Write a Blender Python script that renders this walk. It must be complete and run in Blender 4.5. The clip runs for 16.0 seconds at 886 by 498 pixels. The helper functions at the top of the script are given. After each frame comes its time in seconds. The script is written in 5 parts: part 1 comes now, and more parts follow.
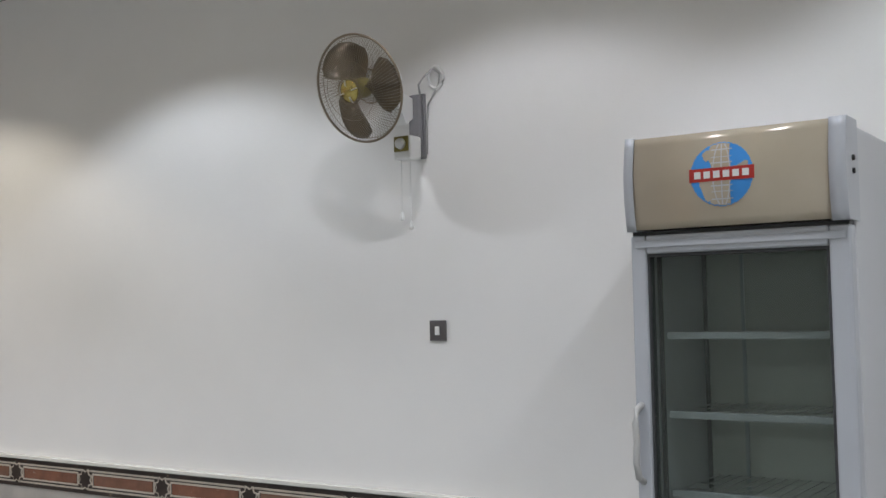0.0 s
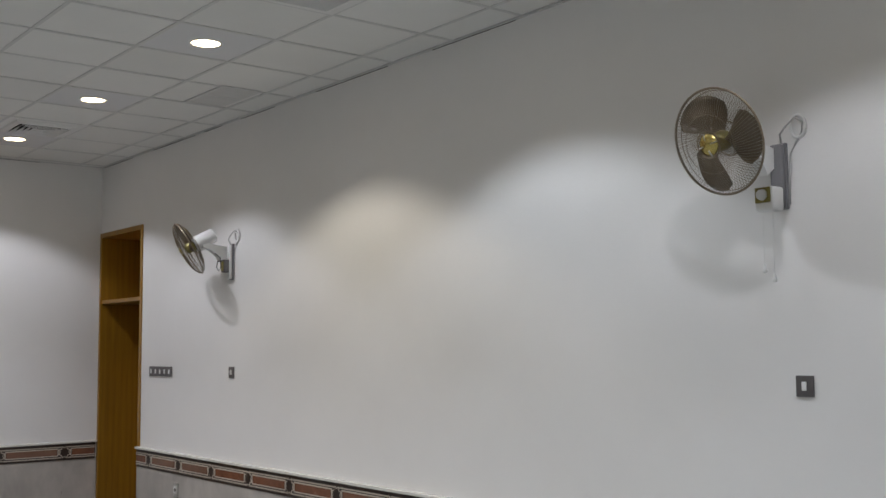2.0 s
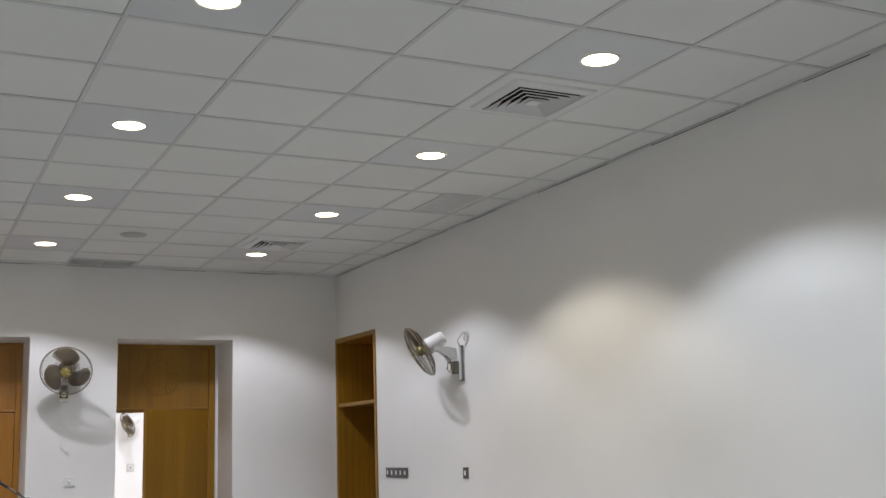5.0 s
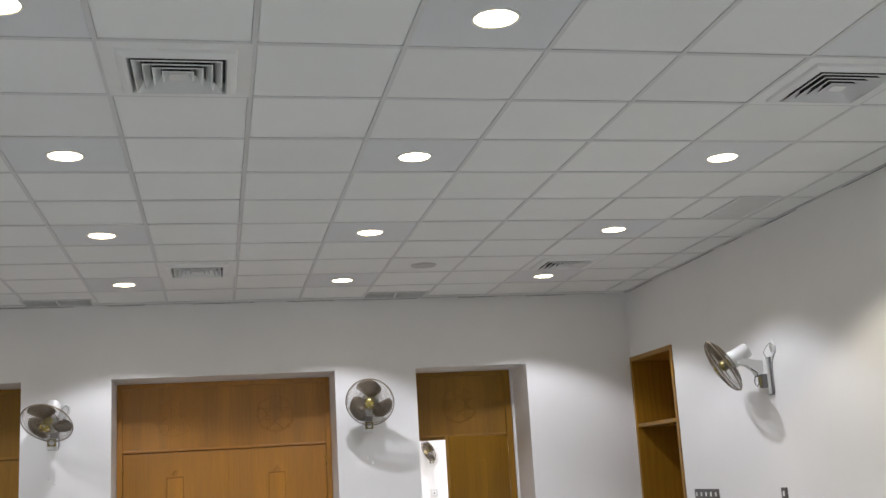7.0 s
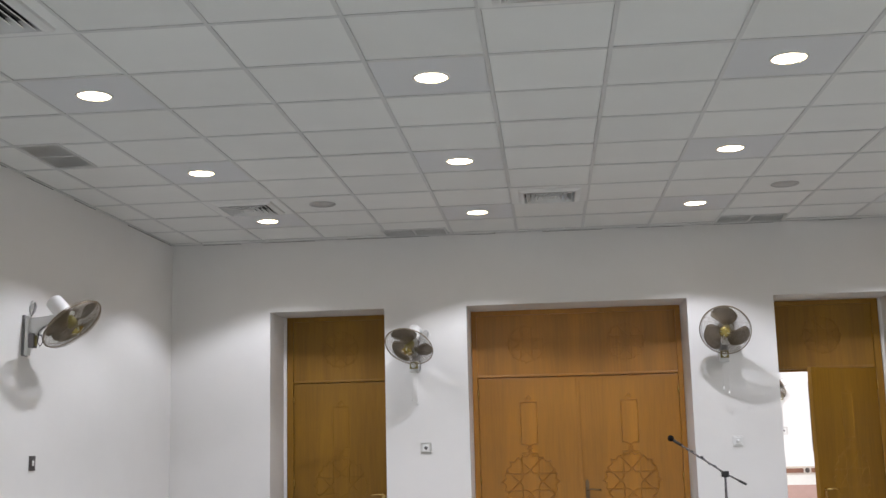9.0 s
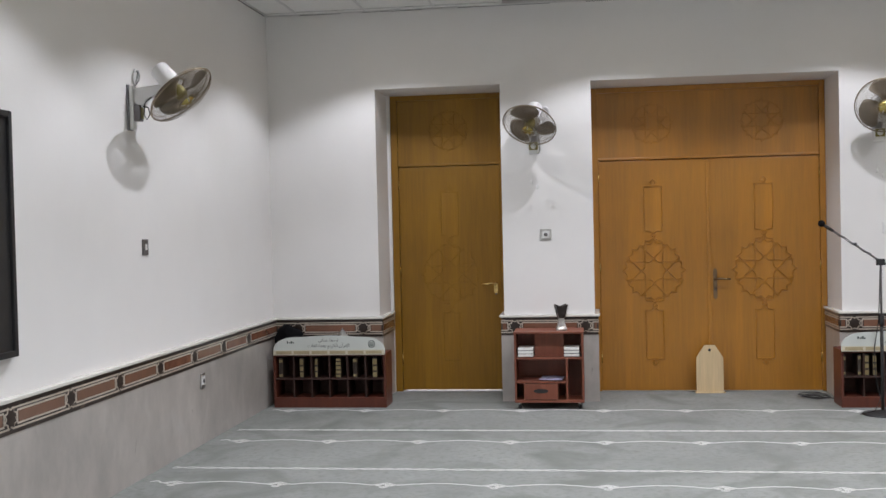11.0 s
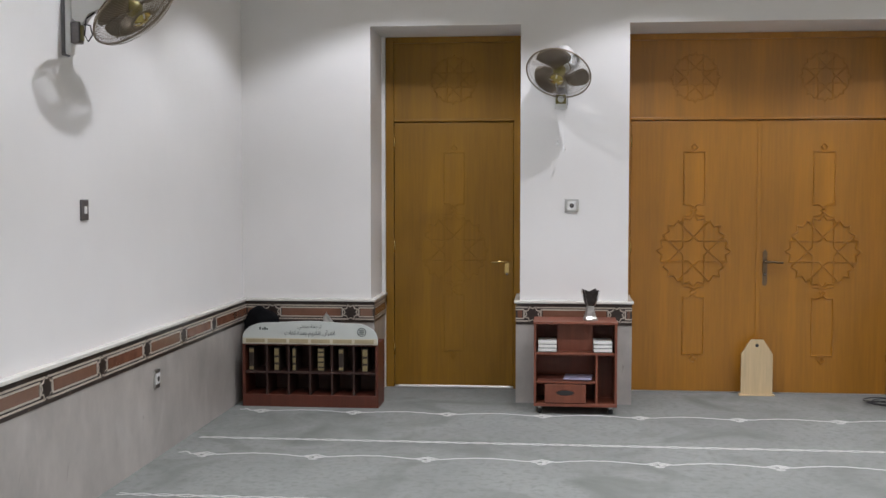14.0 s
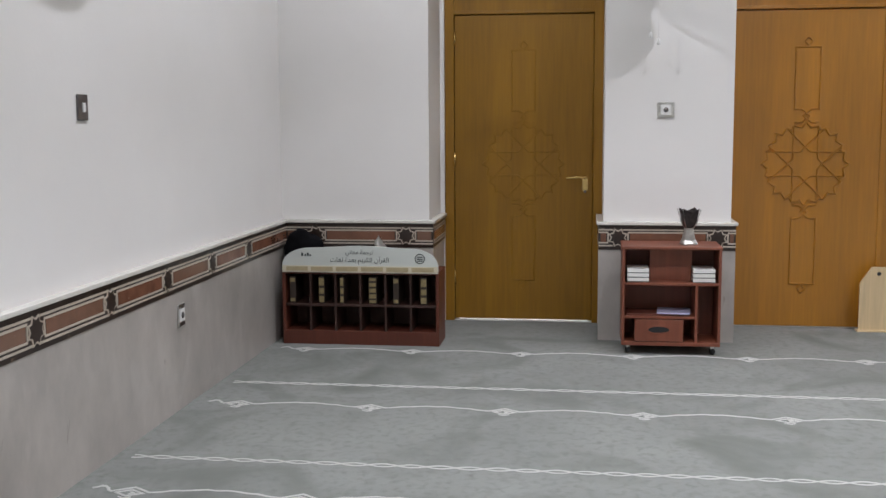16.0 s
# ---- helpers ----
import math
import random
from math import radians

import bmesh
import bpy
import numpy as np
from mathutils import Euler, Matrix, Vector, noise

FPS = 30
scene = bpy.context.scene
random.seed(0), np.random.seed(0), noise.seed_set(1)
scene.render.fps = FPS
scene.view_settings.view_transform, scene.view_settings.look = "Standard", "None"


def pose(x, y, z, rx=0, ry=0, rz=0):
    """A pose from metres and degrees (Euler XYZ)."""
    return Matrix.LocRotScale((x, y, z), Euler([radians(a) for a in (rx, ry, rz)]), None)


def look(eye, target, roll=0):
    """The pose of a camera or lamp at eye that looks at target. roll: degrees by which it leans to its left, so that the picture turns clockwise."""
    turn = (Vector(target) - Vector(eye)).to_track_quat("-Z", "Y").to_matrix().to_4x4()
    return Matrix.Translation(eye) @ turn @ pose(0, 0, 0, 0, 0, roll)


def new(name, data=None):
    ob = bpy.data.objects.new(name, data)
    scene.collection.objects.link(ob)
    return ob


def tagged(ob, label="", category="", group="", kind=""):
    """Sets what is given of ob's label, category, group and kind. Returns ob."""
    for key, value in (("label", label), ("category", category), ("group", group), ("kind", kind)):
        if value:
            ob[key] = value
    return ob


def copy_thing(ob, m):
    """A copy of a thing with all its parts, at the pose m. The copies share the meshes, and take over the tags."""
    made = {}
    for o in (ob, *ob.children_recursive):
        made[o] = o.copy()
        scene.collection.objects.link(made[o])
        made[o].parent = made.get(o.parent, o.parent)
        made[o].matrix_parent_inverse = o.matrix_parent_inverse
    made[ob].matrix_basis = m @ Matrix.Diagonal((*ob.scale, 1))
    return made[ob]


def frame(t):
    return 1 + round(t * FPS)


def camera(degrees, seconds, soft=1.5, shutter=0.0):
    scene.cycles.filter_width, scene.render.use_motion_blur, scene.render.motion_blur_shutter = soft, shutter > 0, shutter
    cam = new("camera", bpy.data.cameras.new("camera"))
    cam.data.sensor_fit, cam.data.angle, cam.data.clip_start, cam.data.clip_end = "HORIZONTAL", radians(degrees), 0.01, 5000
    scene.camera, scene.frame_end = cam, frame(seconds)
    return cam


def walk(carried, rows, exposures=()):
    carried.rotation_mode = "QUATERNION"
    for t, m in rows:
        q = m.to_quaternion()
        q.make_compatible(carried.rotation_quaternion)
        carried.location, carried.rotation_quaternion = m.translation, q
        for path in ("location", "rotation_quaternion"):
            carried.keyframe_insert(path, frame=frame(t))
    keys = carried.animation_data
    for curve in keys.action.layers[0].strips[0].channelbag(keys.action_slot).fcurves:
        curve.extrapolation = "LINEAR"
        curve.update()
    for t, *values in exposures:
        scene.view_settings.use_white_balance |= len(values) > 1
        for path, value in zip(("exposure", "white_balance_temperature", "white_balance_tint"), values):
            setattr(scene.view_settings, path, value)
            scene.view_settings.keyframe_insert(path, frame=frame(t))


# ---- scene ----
cam = camera(44.4, 16.0)
PATH = [
    (0, (1.031, -0.227, 1.516), (-0.089, 1.427, 1.623), -1.2),
    (0.5, (1.045, -0.258, 1.548), (-0.082, 1.386, 1.703), -1.2),
    (1, (1.067, -0.293, 1.573), (-0.181, 1.261, 1.737), -1.0),
    (1.5, (1.07, -0.323, 1.586), (-0.348, 1.076, 1.761), -0.7),
    (2, (1.03, -0.368, 1.587), (-0.534, 0.866, 1.768), -0.5),
    (2.5, (0.989, -0.406, 1.577), (-0.684, 0.674, 1.766), -0.7),
    (3, (1.009, -0.455, 1.579), (-0.738, 0.499, 1.773), -0.8),
    (3.5, (1.025, -0.455, 1.621), (-0.751, 0.427, 1.882), -1.1),
    (3.7, (1.037, -0.444, 1.623), (-0.734, 0.435, 1.922), -1.1),
    (5.8, (1.054, -0.476, 1.642), (-0.708, 0.391, 2.021), -2.2),
    (6, (1.054, -0.49, 1.643), (-0.73, 0.329, 2.025), -2.6),
    (6.5, (0.935, -0.505, 1.655), (-0.923, 0.119, 2.052), -3.2),
    (6.6, (0.919, -0.52, 1.659), (-0.953, 0.065, 2.05), -3.7),
    (7, (0.844, -0.461, 1.669), (-1.069, -0.051, 2.08), -3.4),
    (7.5, (0.815, -0.433, 1.633), (-1.128, -0.225, 2.056), -2.9),
    (8, (0.751, -0.485, 1.614), (-1.212, -0.52, 1.993), -1.9),
    (8.5, (0.727, -0.504, 1.613), (-1.238, -0.615, 1.965), -2.2),
    (9, (0.65, -0.657, 1.587), (-1.314, -0.842, 1.913), -1.4),
    (9.4, (0.593, -0.869, 1.578), (-1.379, -1.085, 1.837), -1.0),
    (9.5, (0.59, -0.902, 1.576), (-1.384, -1.127, 1.809), -0.9),
    (10, (0.444, -1.044, 1.519), (-1.534, -1.323, 1.612), -0.8),
    (10.2, (0.339, -1.107, 1.514), (-1.64, -1.389, 1.568), -1.0),
    (12.3, (-0.653, -1.705, 1.508), (-2.634, -1.96, 1.408), -1.1),
    (12.5, (-0.739, -1.715, 1.504), (-2.721, -1.96, 1.404), -1.0),
    (13, (-1.021, -1.853, 1.504), (-3.008, -2.055, 1.405), -0.7),
    (13.5, (-1.248, -1.934, 1.473), (-3.235, -2.132, 1.37), -0.5),
    (14, (-1.526, -1.95, 1.494), (-3.514, -2.145, 1.394), 0.0),
    (14.5, (-1.779, -2.032, 1.479), (-3.766, -2.234, 1.381), 0.2),
    (15, (-2.007, -2.173, 1.473), (-3.994, -2.376, 1.376), 0.6),
    (15.5, (-2.3, -2.211, 1.424), (-4.277, -2.461, 1.259), -0.5),
    (16, (-2.583, -2.249, 1.369), (-4.551, -2.514, 1.131), -0.3),
]
EXPOSURES = [(0, -0.47), (0.5, -0.56), (1, -0.66), (2, -0.70), (3.5, -0.48), (6, -0.38), (7, -0.18), (9.5, -0.17), (12.5, -0.18), (16, -0.22)]
walk(cam, [(t, look(eye, target, roll)) for t, eye, target, roll in PATH], EXPOSURES)


# ---- light ----
def make_world():
    world = bpy.data.worlds.new("world")
    world.use_nodes = True
    world.node_tree.nodes["Background"].inputs["Color"].default_value = (0.02, 0.02, 0.025, 1)
    world.node_tree.nodes["Background"].inputs["Strength"].default_value = 0.2
    scene.world = world


make_world()
WARM, NEUTRAL, COOL = (1.0, 0.925, 0.80), (0.885, 0.905, 1.0), (0.84, 0.905, 1.0)
LAMP_WATTS = 94.0
CONE = 121.0

# ---- the plan, in metres ----
WX, NY, SY, EX = -9.308, 3.545, -4.19, 5.2      # faces of the four walls
CEIL = 3.370
DOOR_X = -9.86                                  # face of the door leaves
RECESS = 0.53                                   # depth of the plastered door recesses
NIBS = [(0.028, 0.0), (0.0, 0.0), (0.0, 0.028)]  # plaster nibs beside the door frames
HEAD = 2.701                                    # top of the door recesses
OPENINGS = [(-3.24, -2.158), (-1.393, 0.612), (1.38, 2.468)]
NICHE = (-9.304, -8.295, 2.716)


# ---- materials ----
def material(name, color, rough=0.5, metal=0.0, spread=0.06, scale=6.0, bump=0.0, bump_scale=200.0, stretch=(1, 1, 1), spec=0.5, coat=0.0, island=0.0, stain=0.0, stain_scale=1.2):
    """A surface with grain and stains: two noises vary the colour, a third gives the relief."""
    m = bpy.data.materials.new(name)
    m.use_nodes = True
    nt = m.node_tree
    b = nt.nodes["Principled BSDF"]
    b.inputs["Roughness"].default_value, b.inputs["Metallic"].default_value = rough, metal
    b.inputs["Specular IOR Level"].default_value = spec
    b.inputs["Coat Weight"].default_value = coat
    b.inputs["Coat Roughness"].default_value = 0.15
    co = nt.nodes.new("ShaderNodeTexCoord")
    mp = nt.nodes.new("ShaderNodeMapping")
    mp.inputs["Scale"].default_value = stretch
    nt.links.new(co.outputs["Object"], mp.inputs["Vector"])
    base = None
    for sc, amount in ((scale, spread), (stain_scale, stain)):
        if amount <= 0:
            continue
        n = nt.nodes.new("ShaderNodeTexNoise")
        n.inputs["Scale"].default_value, n.inputs["Detail"].default_value, n.inputs["Roughness"].default_value = sc, 6, 0.6
        nt.links.new(mp.outputs["Vector"], n.inputs["Vector"])
        r = nt.nodes.new("ShaderNodeMapRange")
        r.inputs["From Min"].default_value, r.inputs["From Max"].default_value = 0.3, 0.7
        r.inputs["To Min"].default_value, r.inputs["To Max"].default_value = 1 - amount, 1 + amount
        nt.links.new(n.outputs["Fac"], r.inputs["Value"])
        if base is None:
            base = r.outputs["Result"]
        else:
            k = nt.nodes.new("ShaderNodeMath")
            k.operation = "MULTIPLY"
            nt.links.new(base, k.inputs[0]), nt.links.new(r.outputs["Result"], k.inputs[1])
            base = k.outputs[0]
    if island:
        g = nt.nodes.new("ShaderNodeNewGeometry")
        r = nt.nodes.new("ShaderNodeMapRange")
        r.inputs["To Min"].default_value, r.inputs["To Max"].default_value = 1 - island, 1 + island
        nt.links.new(g.outputs["Random Per Island"], r.inputs["Value"])
        k = nt.nodes.new("ShaderNodeMath")
        k.operation = "MULTIPLY"
        nt.links.new(r.outputs["Result"], k.inputs[1])
        if base is None:
            k.inputs[0].default_value = 1
        else:
            nt.links.new(base, k.inputs[0])
        base = k.outputs[0]
    if base is None:
        b.inputs["Base Color"].default_value = (*color, 1)
    else:
        mix = nt.nodes.new("ShaderNodeVectorMath")
        mix.operation = "SCALE"
        mix.inputs[0].default_value = color
        nt.links.new(base, mix.inputs["Scale"])
        nt.links.new(mix.outputs["Vector"], b.inputs["Base Color"])
    if bump > 0:
        n = nt.nodes.new("ShaderNodeTexNoise")
        n.inputs["Scale"].default_value, n.inputs["Detail"].default_value = bump_scale, 4
        nt.links.new(mp.outputs["Vector"], n.inputs["Vector"])
        bp = nt.nodes.new("ShaderNodeBump")
        bp.inputs["Strength"].default_value, bp.inputs["Distance"].default_value = bump, 0.004
        nt.links.new(n.outputs["Fac"], bp.inputs["Height"])
        nt.links.new(bp.outputs["Normal"], b.inputs["Normal"])
    return m


def oak(name, color, rough=0.40, flat=False, coat=0.35, spec=0.5, coat_rough=0.22, relief=0.05):
    """Varnished oak: long vertical grain with flame figure."""
    m = bpy.data.materials.new(name)
    m.use_nodes = True
    nt = m.node_tree
    b = nt.nodes["Principled BSDF"]
    b.inputs["Roughness"].default_value = rough
    b.inputs["Coat Weight"].default_value, b.inputs["Coat Roughness"].default_value = coat, coat_rough
    b.inputs["Specular IOR Level"].default_value = spec
    co = nt.nodes.new("ShaderNodeTexCoord")
    mp = nt.nodes.new("ShaderNodeMapping")
    mp.inputs["Scale"].default_value = (9, 9, 9) if flat else (9, 9, 0.55)
    nt.links.new(co.outputs["Object"], mp.inputs["Vector"])
    w = nt.nodes.new("ShaderNodeTexWave")
    w.wave_type, w.bands_direction = "BANDS", "Y"
    w.inputs["Scale"].default_value, w.inputs["Distortion"].default_value = 0.55, 7.0
    w.inputs["Detail"].default_value, w.inputs["Detail Scale"].default_value = 3.0, 1.3
    nt.links.new(mp.outputs["Vector"], w.inputs["Vector"])
    n = nt.nodes.new("ShaderNodeTexNoise")
    n.inputs["Scale"].default_value, n.inputs["Detail"].default_value = 6.0, 8
    nt.links.new(mp.outputs["Vector"], n.inputs["Vector"])
    n2 = nt.nodes.new("ShaderNodeTexNoise")
    n2.inputs["Scale"].default_value = 0.35
    nt.links.new(mp.outputs["Vector"], n2.inputs["Vector"])
    mixer = nt.nodes.new("ShaderNodeMath")
    mixer.operation = "MULTIPLY_ADD"
    mixer.inputs[1].default_value = 0.3
    nt.links.new(w.outputs["Fac"], mixer.inputs[0]), nt.links.new(n.outputs["Fac"], mixer.inputs[2])
    add = nt.nodes.new("ShaderNodeMath")
    add.operation = "ADD"
    nt.links.new(mixer.outputs[0], add.inputs[0]), nt.links.new(n2.outputs["Fac"], add.inputs[1])
    ramp = nt.nodes.new("ShaderNodeValToRGB")
    ramp.color_ramp.elements[0].position, ramp.color_ramp.elements[1].position = 0.25, 0.95
    ramp.color_ramp.elements[0].color = (*[c * 0.68 for c in color], 1)
    ramp.color_ramp.elements[1].color = (*[c * 1.28 for c in color], 1)
    half = nt.nodes.new("ShaderNodeMath")
    half.operation = "MULTIPLY"
    half.inputs[1].default_value = 0.55
    nt.links.new(add.outputs[0], half.inputs[0])
    nt.links.new(half.outputs[0], ramp.inputs["Fac"])
    nt.links.new(ramp.outputs["Color"], b.inputs["Base Color"])
    bp = nt.nodes.new("ShaderNodeBump")
    bp.inputs["Strength"].default_value, bp.inputs["Distance"].default_value = relief, 0.002
    nt.links.new(n.outputs["Fac"], bp.inputs["Height"])
    nt.links.new(bp.outputs["Normal"], b.inputs["Normal"])
    return m


def glow(name, color, strength):
    m = bpy.data.materials.new(name)
    m.use_nodes = True
    b = m.node_tree.nodes["Principled BSDF"]
    b.inputs["Base Color"].default_value = (0.9, 0.9, 0.9, 1)
    b.inputs["Emission Color"].default_value = (*color, 1)
    b.inputs["Emission Strength"].default_value = strength
    return m


def see_through(name, color, clear, rough=0.3, tint=None):
    """Thin tinted plastic or glass: part of the light goes straight through."""
    m = bpy.data.materials.new(name)
    m.use_nodes = True
    nt = m.node_tree
    b = nt.nodes["Principled BSDF"]
    b.inputs["Base Color"].default_value, b.inputs["Roughness"].default_value = (*color, 1), rough
    t = nt.nodes.new("ShaderNodeBsdfTransparent")
    t.inputs["Color"].default_value = (*(tint or [min(1, 0.55 + 0.9 * c) for c in color]), 1)
    mix = nt.nodes.new("ShaderNodeMixShader")
    mix.inputs["Fac"].default_value = clear
    nt.links.new(b.outputs["BSDF"], mix.inputs[1]), nt.links.new(t.outputs["BSDF"], mix.inputs[2])
    nt.links.new(mix.outputs["Shader"], nt.nodes["Material Output"].inputs["Surface"])
    return m


PAINT = material("white_wall_paint", (0.772, 0.755, 0.737), 0.62, spread=0.012, scale=3, bump=0.10, bump_scale=60, stain=0.018, stain_scale=0.5)
CARPET = material("grey_carpet", (0.268, 0.276, 0.262), 0.95, spread=0.10, scale=260, bump=0.7, bump_scale=420, spec=0.1, stain=0.14, stain_scale=1.1)
YARN = material("cream_carpet_yarn", (0.58, 0.575, 0.555), 0.95, spread=0.1, scale=200, bump=0.6, bump_scale=400, spec=0.1)
TILE = material("mineral_fibre_tile", (0.80, 0.795, 0.775), 0.9, spread=0.03, scale=420, bump=0.2, bump_scale=500, spec=0.2, island=0.03, stain=0.02, stain_scale=2)
TILE_METAL = material("plain_lamp_tile", (0.69, 0.69, 0.70), 0.6, spread=0.01, scale=4, island=0.03)
GRID = material("painted_ceiling_grid", (0.64, 0.635, 0.625), 0.5, spread=0.03, scale=20)
# Black that stands for the deep shade inside the air diffusers.
DUCT_SHADE = material("black_duct_shade", (0.012, 0.012, 0.012), 0.9, spread=0.1, scale=12)
GAP_SHADE = material("gap_shade", (0.10, 0.095, 0.09), 0.8, spread=0.1, scale=12)
MARBLE = material("grey_beige_marble", (0.415, 0.385, 0.355), 0.28, spread=0.11, scale=7, stretch=(1, 1, 0.6), bump=0.02, bump_scale=30, stain=0.18, stain_scale=1.5)
CREAM = material("cream_marble", (0.70, 0.68, 0.63), 0.25, spread=0.05, scale=14, stain=0.05)
BROWN = material("dark_brown_marble", (0.030, 0.019, 0.015), 0.28, spread=0.25, scale=18)
INLAY = material("pale_inlay_marble", (0.48, 0.42, 0.35), 0.3, spread=0.10, scale=25)
RED = material("red_brown_marble", (0.158, 0.064, 0.037), 0.17, spread=0.22, scale=14, stain=0.2, stain_scale=4, island=0.16)
PINK = material("pink_marble", (0.42, 0.27, 0.23), 0.3, spread=0.08, scale=5)


def flecks(m, color, scale, lo, hi, stretch=(1, 1, 1), distortion=0.6):
    """Sparse natural flecks or veins of another colour in a stone."""
    nt = m.node_tree
    base = nt.nodes["Principled BSDF"].inputs["Base Color"]
    co = nt.nodes.new("ShaderNodeTexCoord")
    mp = nt.nodes.new("ShaderNodeMapping")
    mp.inputs["Scale"].default_value = stretch
    nt.links.new(co.outputs["Object"], mp.inputs["Vector"])
    n = nt.nodes.new("ShaderNodeTexNoise")
    n.inputs["Scale"].default_value, n.inputs["Detail"].default_value = scale, 3
    n.inputs["Distortion"].default_value = distortion
    nt.links.new(mp.outputs["Vector"], n.inputs["Vector"])
    r = nt.nodes.new("ShaderNodeMapRange")
    r.inputs["From Min"].default_value, r.inputs["From Max"].default_value = lo, hi
    nt.links.new(n.outputs["Fac"], r.inputs["Value"])
    mix = nt.nodes.new("ShaderNodeMixRGB")
    mix.inputs["Color2"].default_value = (*color, 1)
    nt.links.new(r.outputs["Result"], mix.inputs["Fac"])
    if base.is_linked:
        nt.links.new(base.links[0].from_socket, mix.inputs["Color1"])
    else:
        mix.inputs["Color1"].default_value = base.default_value
    nt.links.new(mix.outputs["Color"], base)


flecks(CARPET, (0.150, 0.160, 0.142), 1.7, 0.50, 0.86, (1, 1, 1), 1.2)
flecks(CARPET, (0.205, 0.212, 0.198), 24.0, 0.48, 0.80, (1, 1, 1), 0.4)
flecks(MARBLE, (0.20, 0.165, 0.135), 9.0, 0.715, 0.80, (1.3, 1.3, 0.55))
flecks(MARBLE, (0.50, 0.47, 0.44), 6.0, 0.60, 0.80, (1, 1, 0.5))
flecks(RED, (0.34, 0.24, 0.18), 16.0, 0.68, 0.78, (1, 1, 2), 1.5)
def vary_by_piece(m, color, amount):
    """Each piece leans by its own share towards another colour, as cut stone does."""
    nt = m.node_tree
    base = nt.nodes["Principled BSDF"].inputs["Base Color"]
    info = nt.nodes.new("ShaderNodeObjectInfo")
    r = nt.nodes.new("ShaderNodeMapRange")
    r.inputs["To Max"].default_value = amount
    nt.links.new(info.outputs["Random"], r.inputs["Value"])
    mix = nt.nodes.new("ShaderNodeMixRGB")
    mix.inputs["Color2"].default_value = (*color, 1)
    nt.links.new(r.outputs["Result"], mix.inputs["Fac"])
    nt.links.new(base.links[0].from_socket, mix.inputs["Color1"])
    nt.links.new(mix.outputs["Color"], base)


vary_by_piece(RED, (0.20, 0.125, 0.09), 0.75)
flecks(BROWN, (0.22, 0.16, 0.11), 22.0, 0.66, 0.76, (1, 1, 1), 1.2)
OAK = oak("golden_oak", (0.385, 0.158, 0.005), 0.42, coat=0.15, spec=0.75, coat_rough=0.34, relief=0.22)
OAK_SINGLE = oak("olive_brown_oak", (0.262, 0.125, 0.004), 0.50, coat=0.10, spec=0.45, coat_rough=0.30)
OAK_FRAME = oak("oak_frame", (0.275, 0.132, 0.009), coat=0.25)
PALE_WOOD = oak("pale_pine_board", (0.66, 0.50, 0.29), 0.55)
MAHOGANY = oak("dark_red_wood", (0.108, 0.026, 0.013), 0.5, coat=0.05)
BAY_WOOD = oak("darker_bay_wood", (0.040, 0.015, 0.010), 0.55, coat=0.0)
CHERRY = oak("cherry_laminate", (0.205, 0.060, 0.031), 0.5, coat=0.08)
DARK_INSIDE = material("dark_brown_board", (0.075, 0.030, 0.020), 0.5, spread=0.15, scale=12)
BRASS = material("polished_brass", (0.75, 0.52, 0.20), 0.25, 1.0, spread=0.08, scale=30)
CHROME = material("brushed_chrome", (0.66, 0.65, 0.63), 0.28, 1.0, spread=0.05, scale=60)
DARK_METAL = material("dark_switch_metal", (0.16, 0.15, 0.15), 0.35, 0.7, spread=0.08, scale=40)
WHITE_PLASTIC = material("white_plastic", (0.76, 0.755, 0.74), 0.35, spread=0.02, scale=8)
GREY_PLASTIC = material("pale_grey_plastic", (0.45, 0.44, 0.43), 0.4, spread=0.03, scale=10)
BRACKET = material("grey_fan_bracket", (0.20, 0.195, 0.205), 0.4, spread=0.03, scale=10)
BRONZE = material("worn_bronze", (0.22, 0.15, 0.09), 0.35, 0.8, spread=0.2, scale=40)
GRILLE = material("grey_grille_paint", (0.60, 0.595, 0.58), 0.5, spread=0.04, scale=12)
BLACK = material("black_plastic", (0.018, 0.018, 0.019), 0.45, spread=0.15, scale=30)
CLOTH_BLACK = material("black_cloth", (0.006, 0.006, 0.007), 0.9, spread=0.2, scale=60, bump=0.3, bump_scale=150, spec=0.1)
BLADE = see_through("smoky_brown_blade", (0.135, 0.098, 0.056), 0.12)
WIRE = material("bronze_wire", (0.26, 0.21, 0.15), 0.35, 0.6, spread=0.05, scale=30)
GOLD_PLASTIC = material("gold_hub_plastic", (0.55, 0.43, 0.14), 0.2, 0.85, spread=0.06, scale=30)
OLIVE = material("olive_gold_plastic", (0.24, 0.20, 0.06), 0.35, 0.3, spread=0.05, scale=30)
FRIDGE_GREY = material("pale_grey_enamel", (0.44, 0.45, 0.48), 0.3, spread=0.02, scale=6)
FRIDGE_SIDE = material("white_enamel_side", (0.55, 0.55, 0.565), 0.35, spread=0.015, scale=4)
FRIDGE_INSIDE = material("grey_liner", (0.56, 0.565, 0.53), 0.5, spread=0.08, scale=5)
CHAMPAGNE = material("champagne_canopy", (0.49, 0.42, 0.325), 0.22, 0.15, spread=0.03, scale=5, coat=0.3)
BLUE = material("globe_blue", (0.045, 0.27, 0.68), 0.35, spread=0.05, scale=20)
BANNER_RED = material("banner_red", (0.42, 0.03, 0.022), 0.35, spread=0.05, scale=20)
PAPER = material("white_paper", (0.78, 0.77, 0.74), 0.7, spread=0.04, scale=20)
LILAC_PAPER = material("lilac_magazine", (0.42, 0.40, 0.55), 0.4, spread=0.25, scale=14)
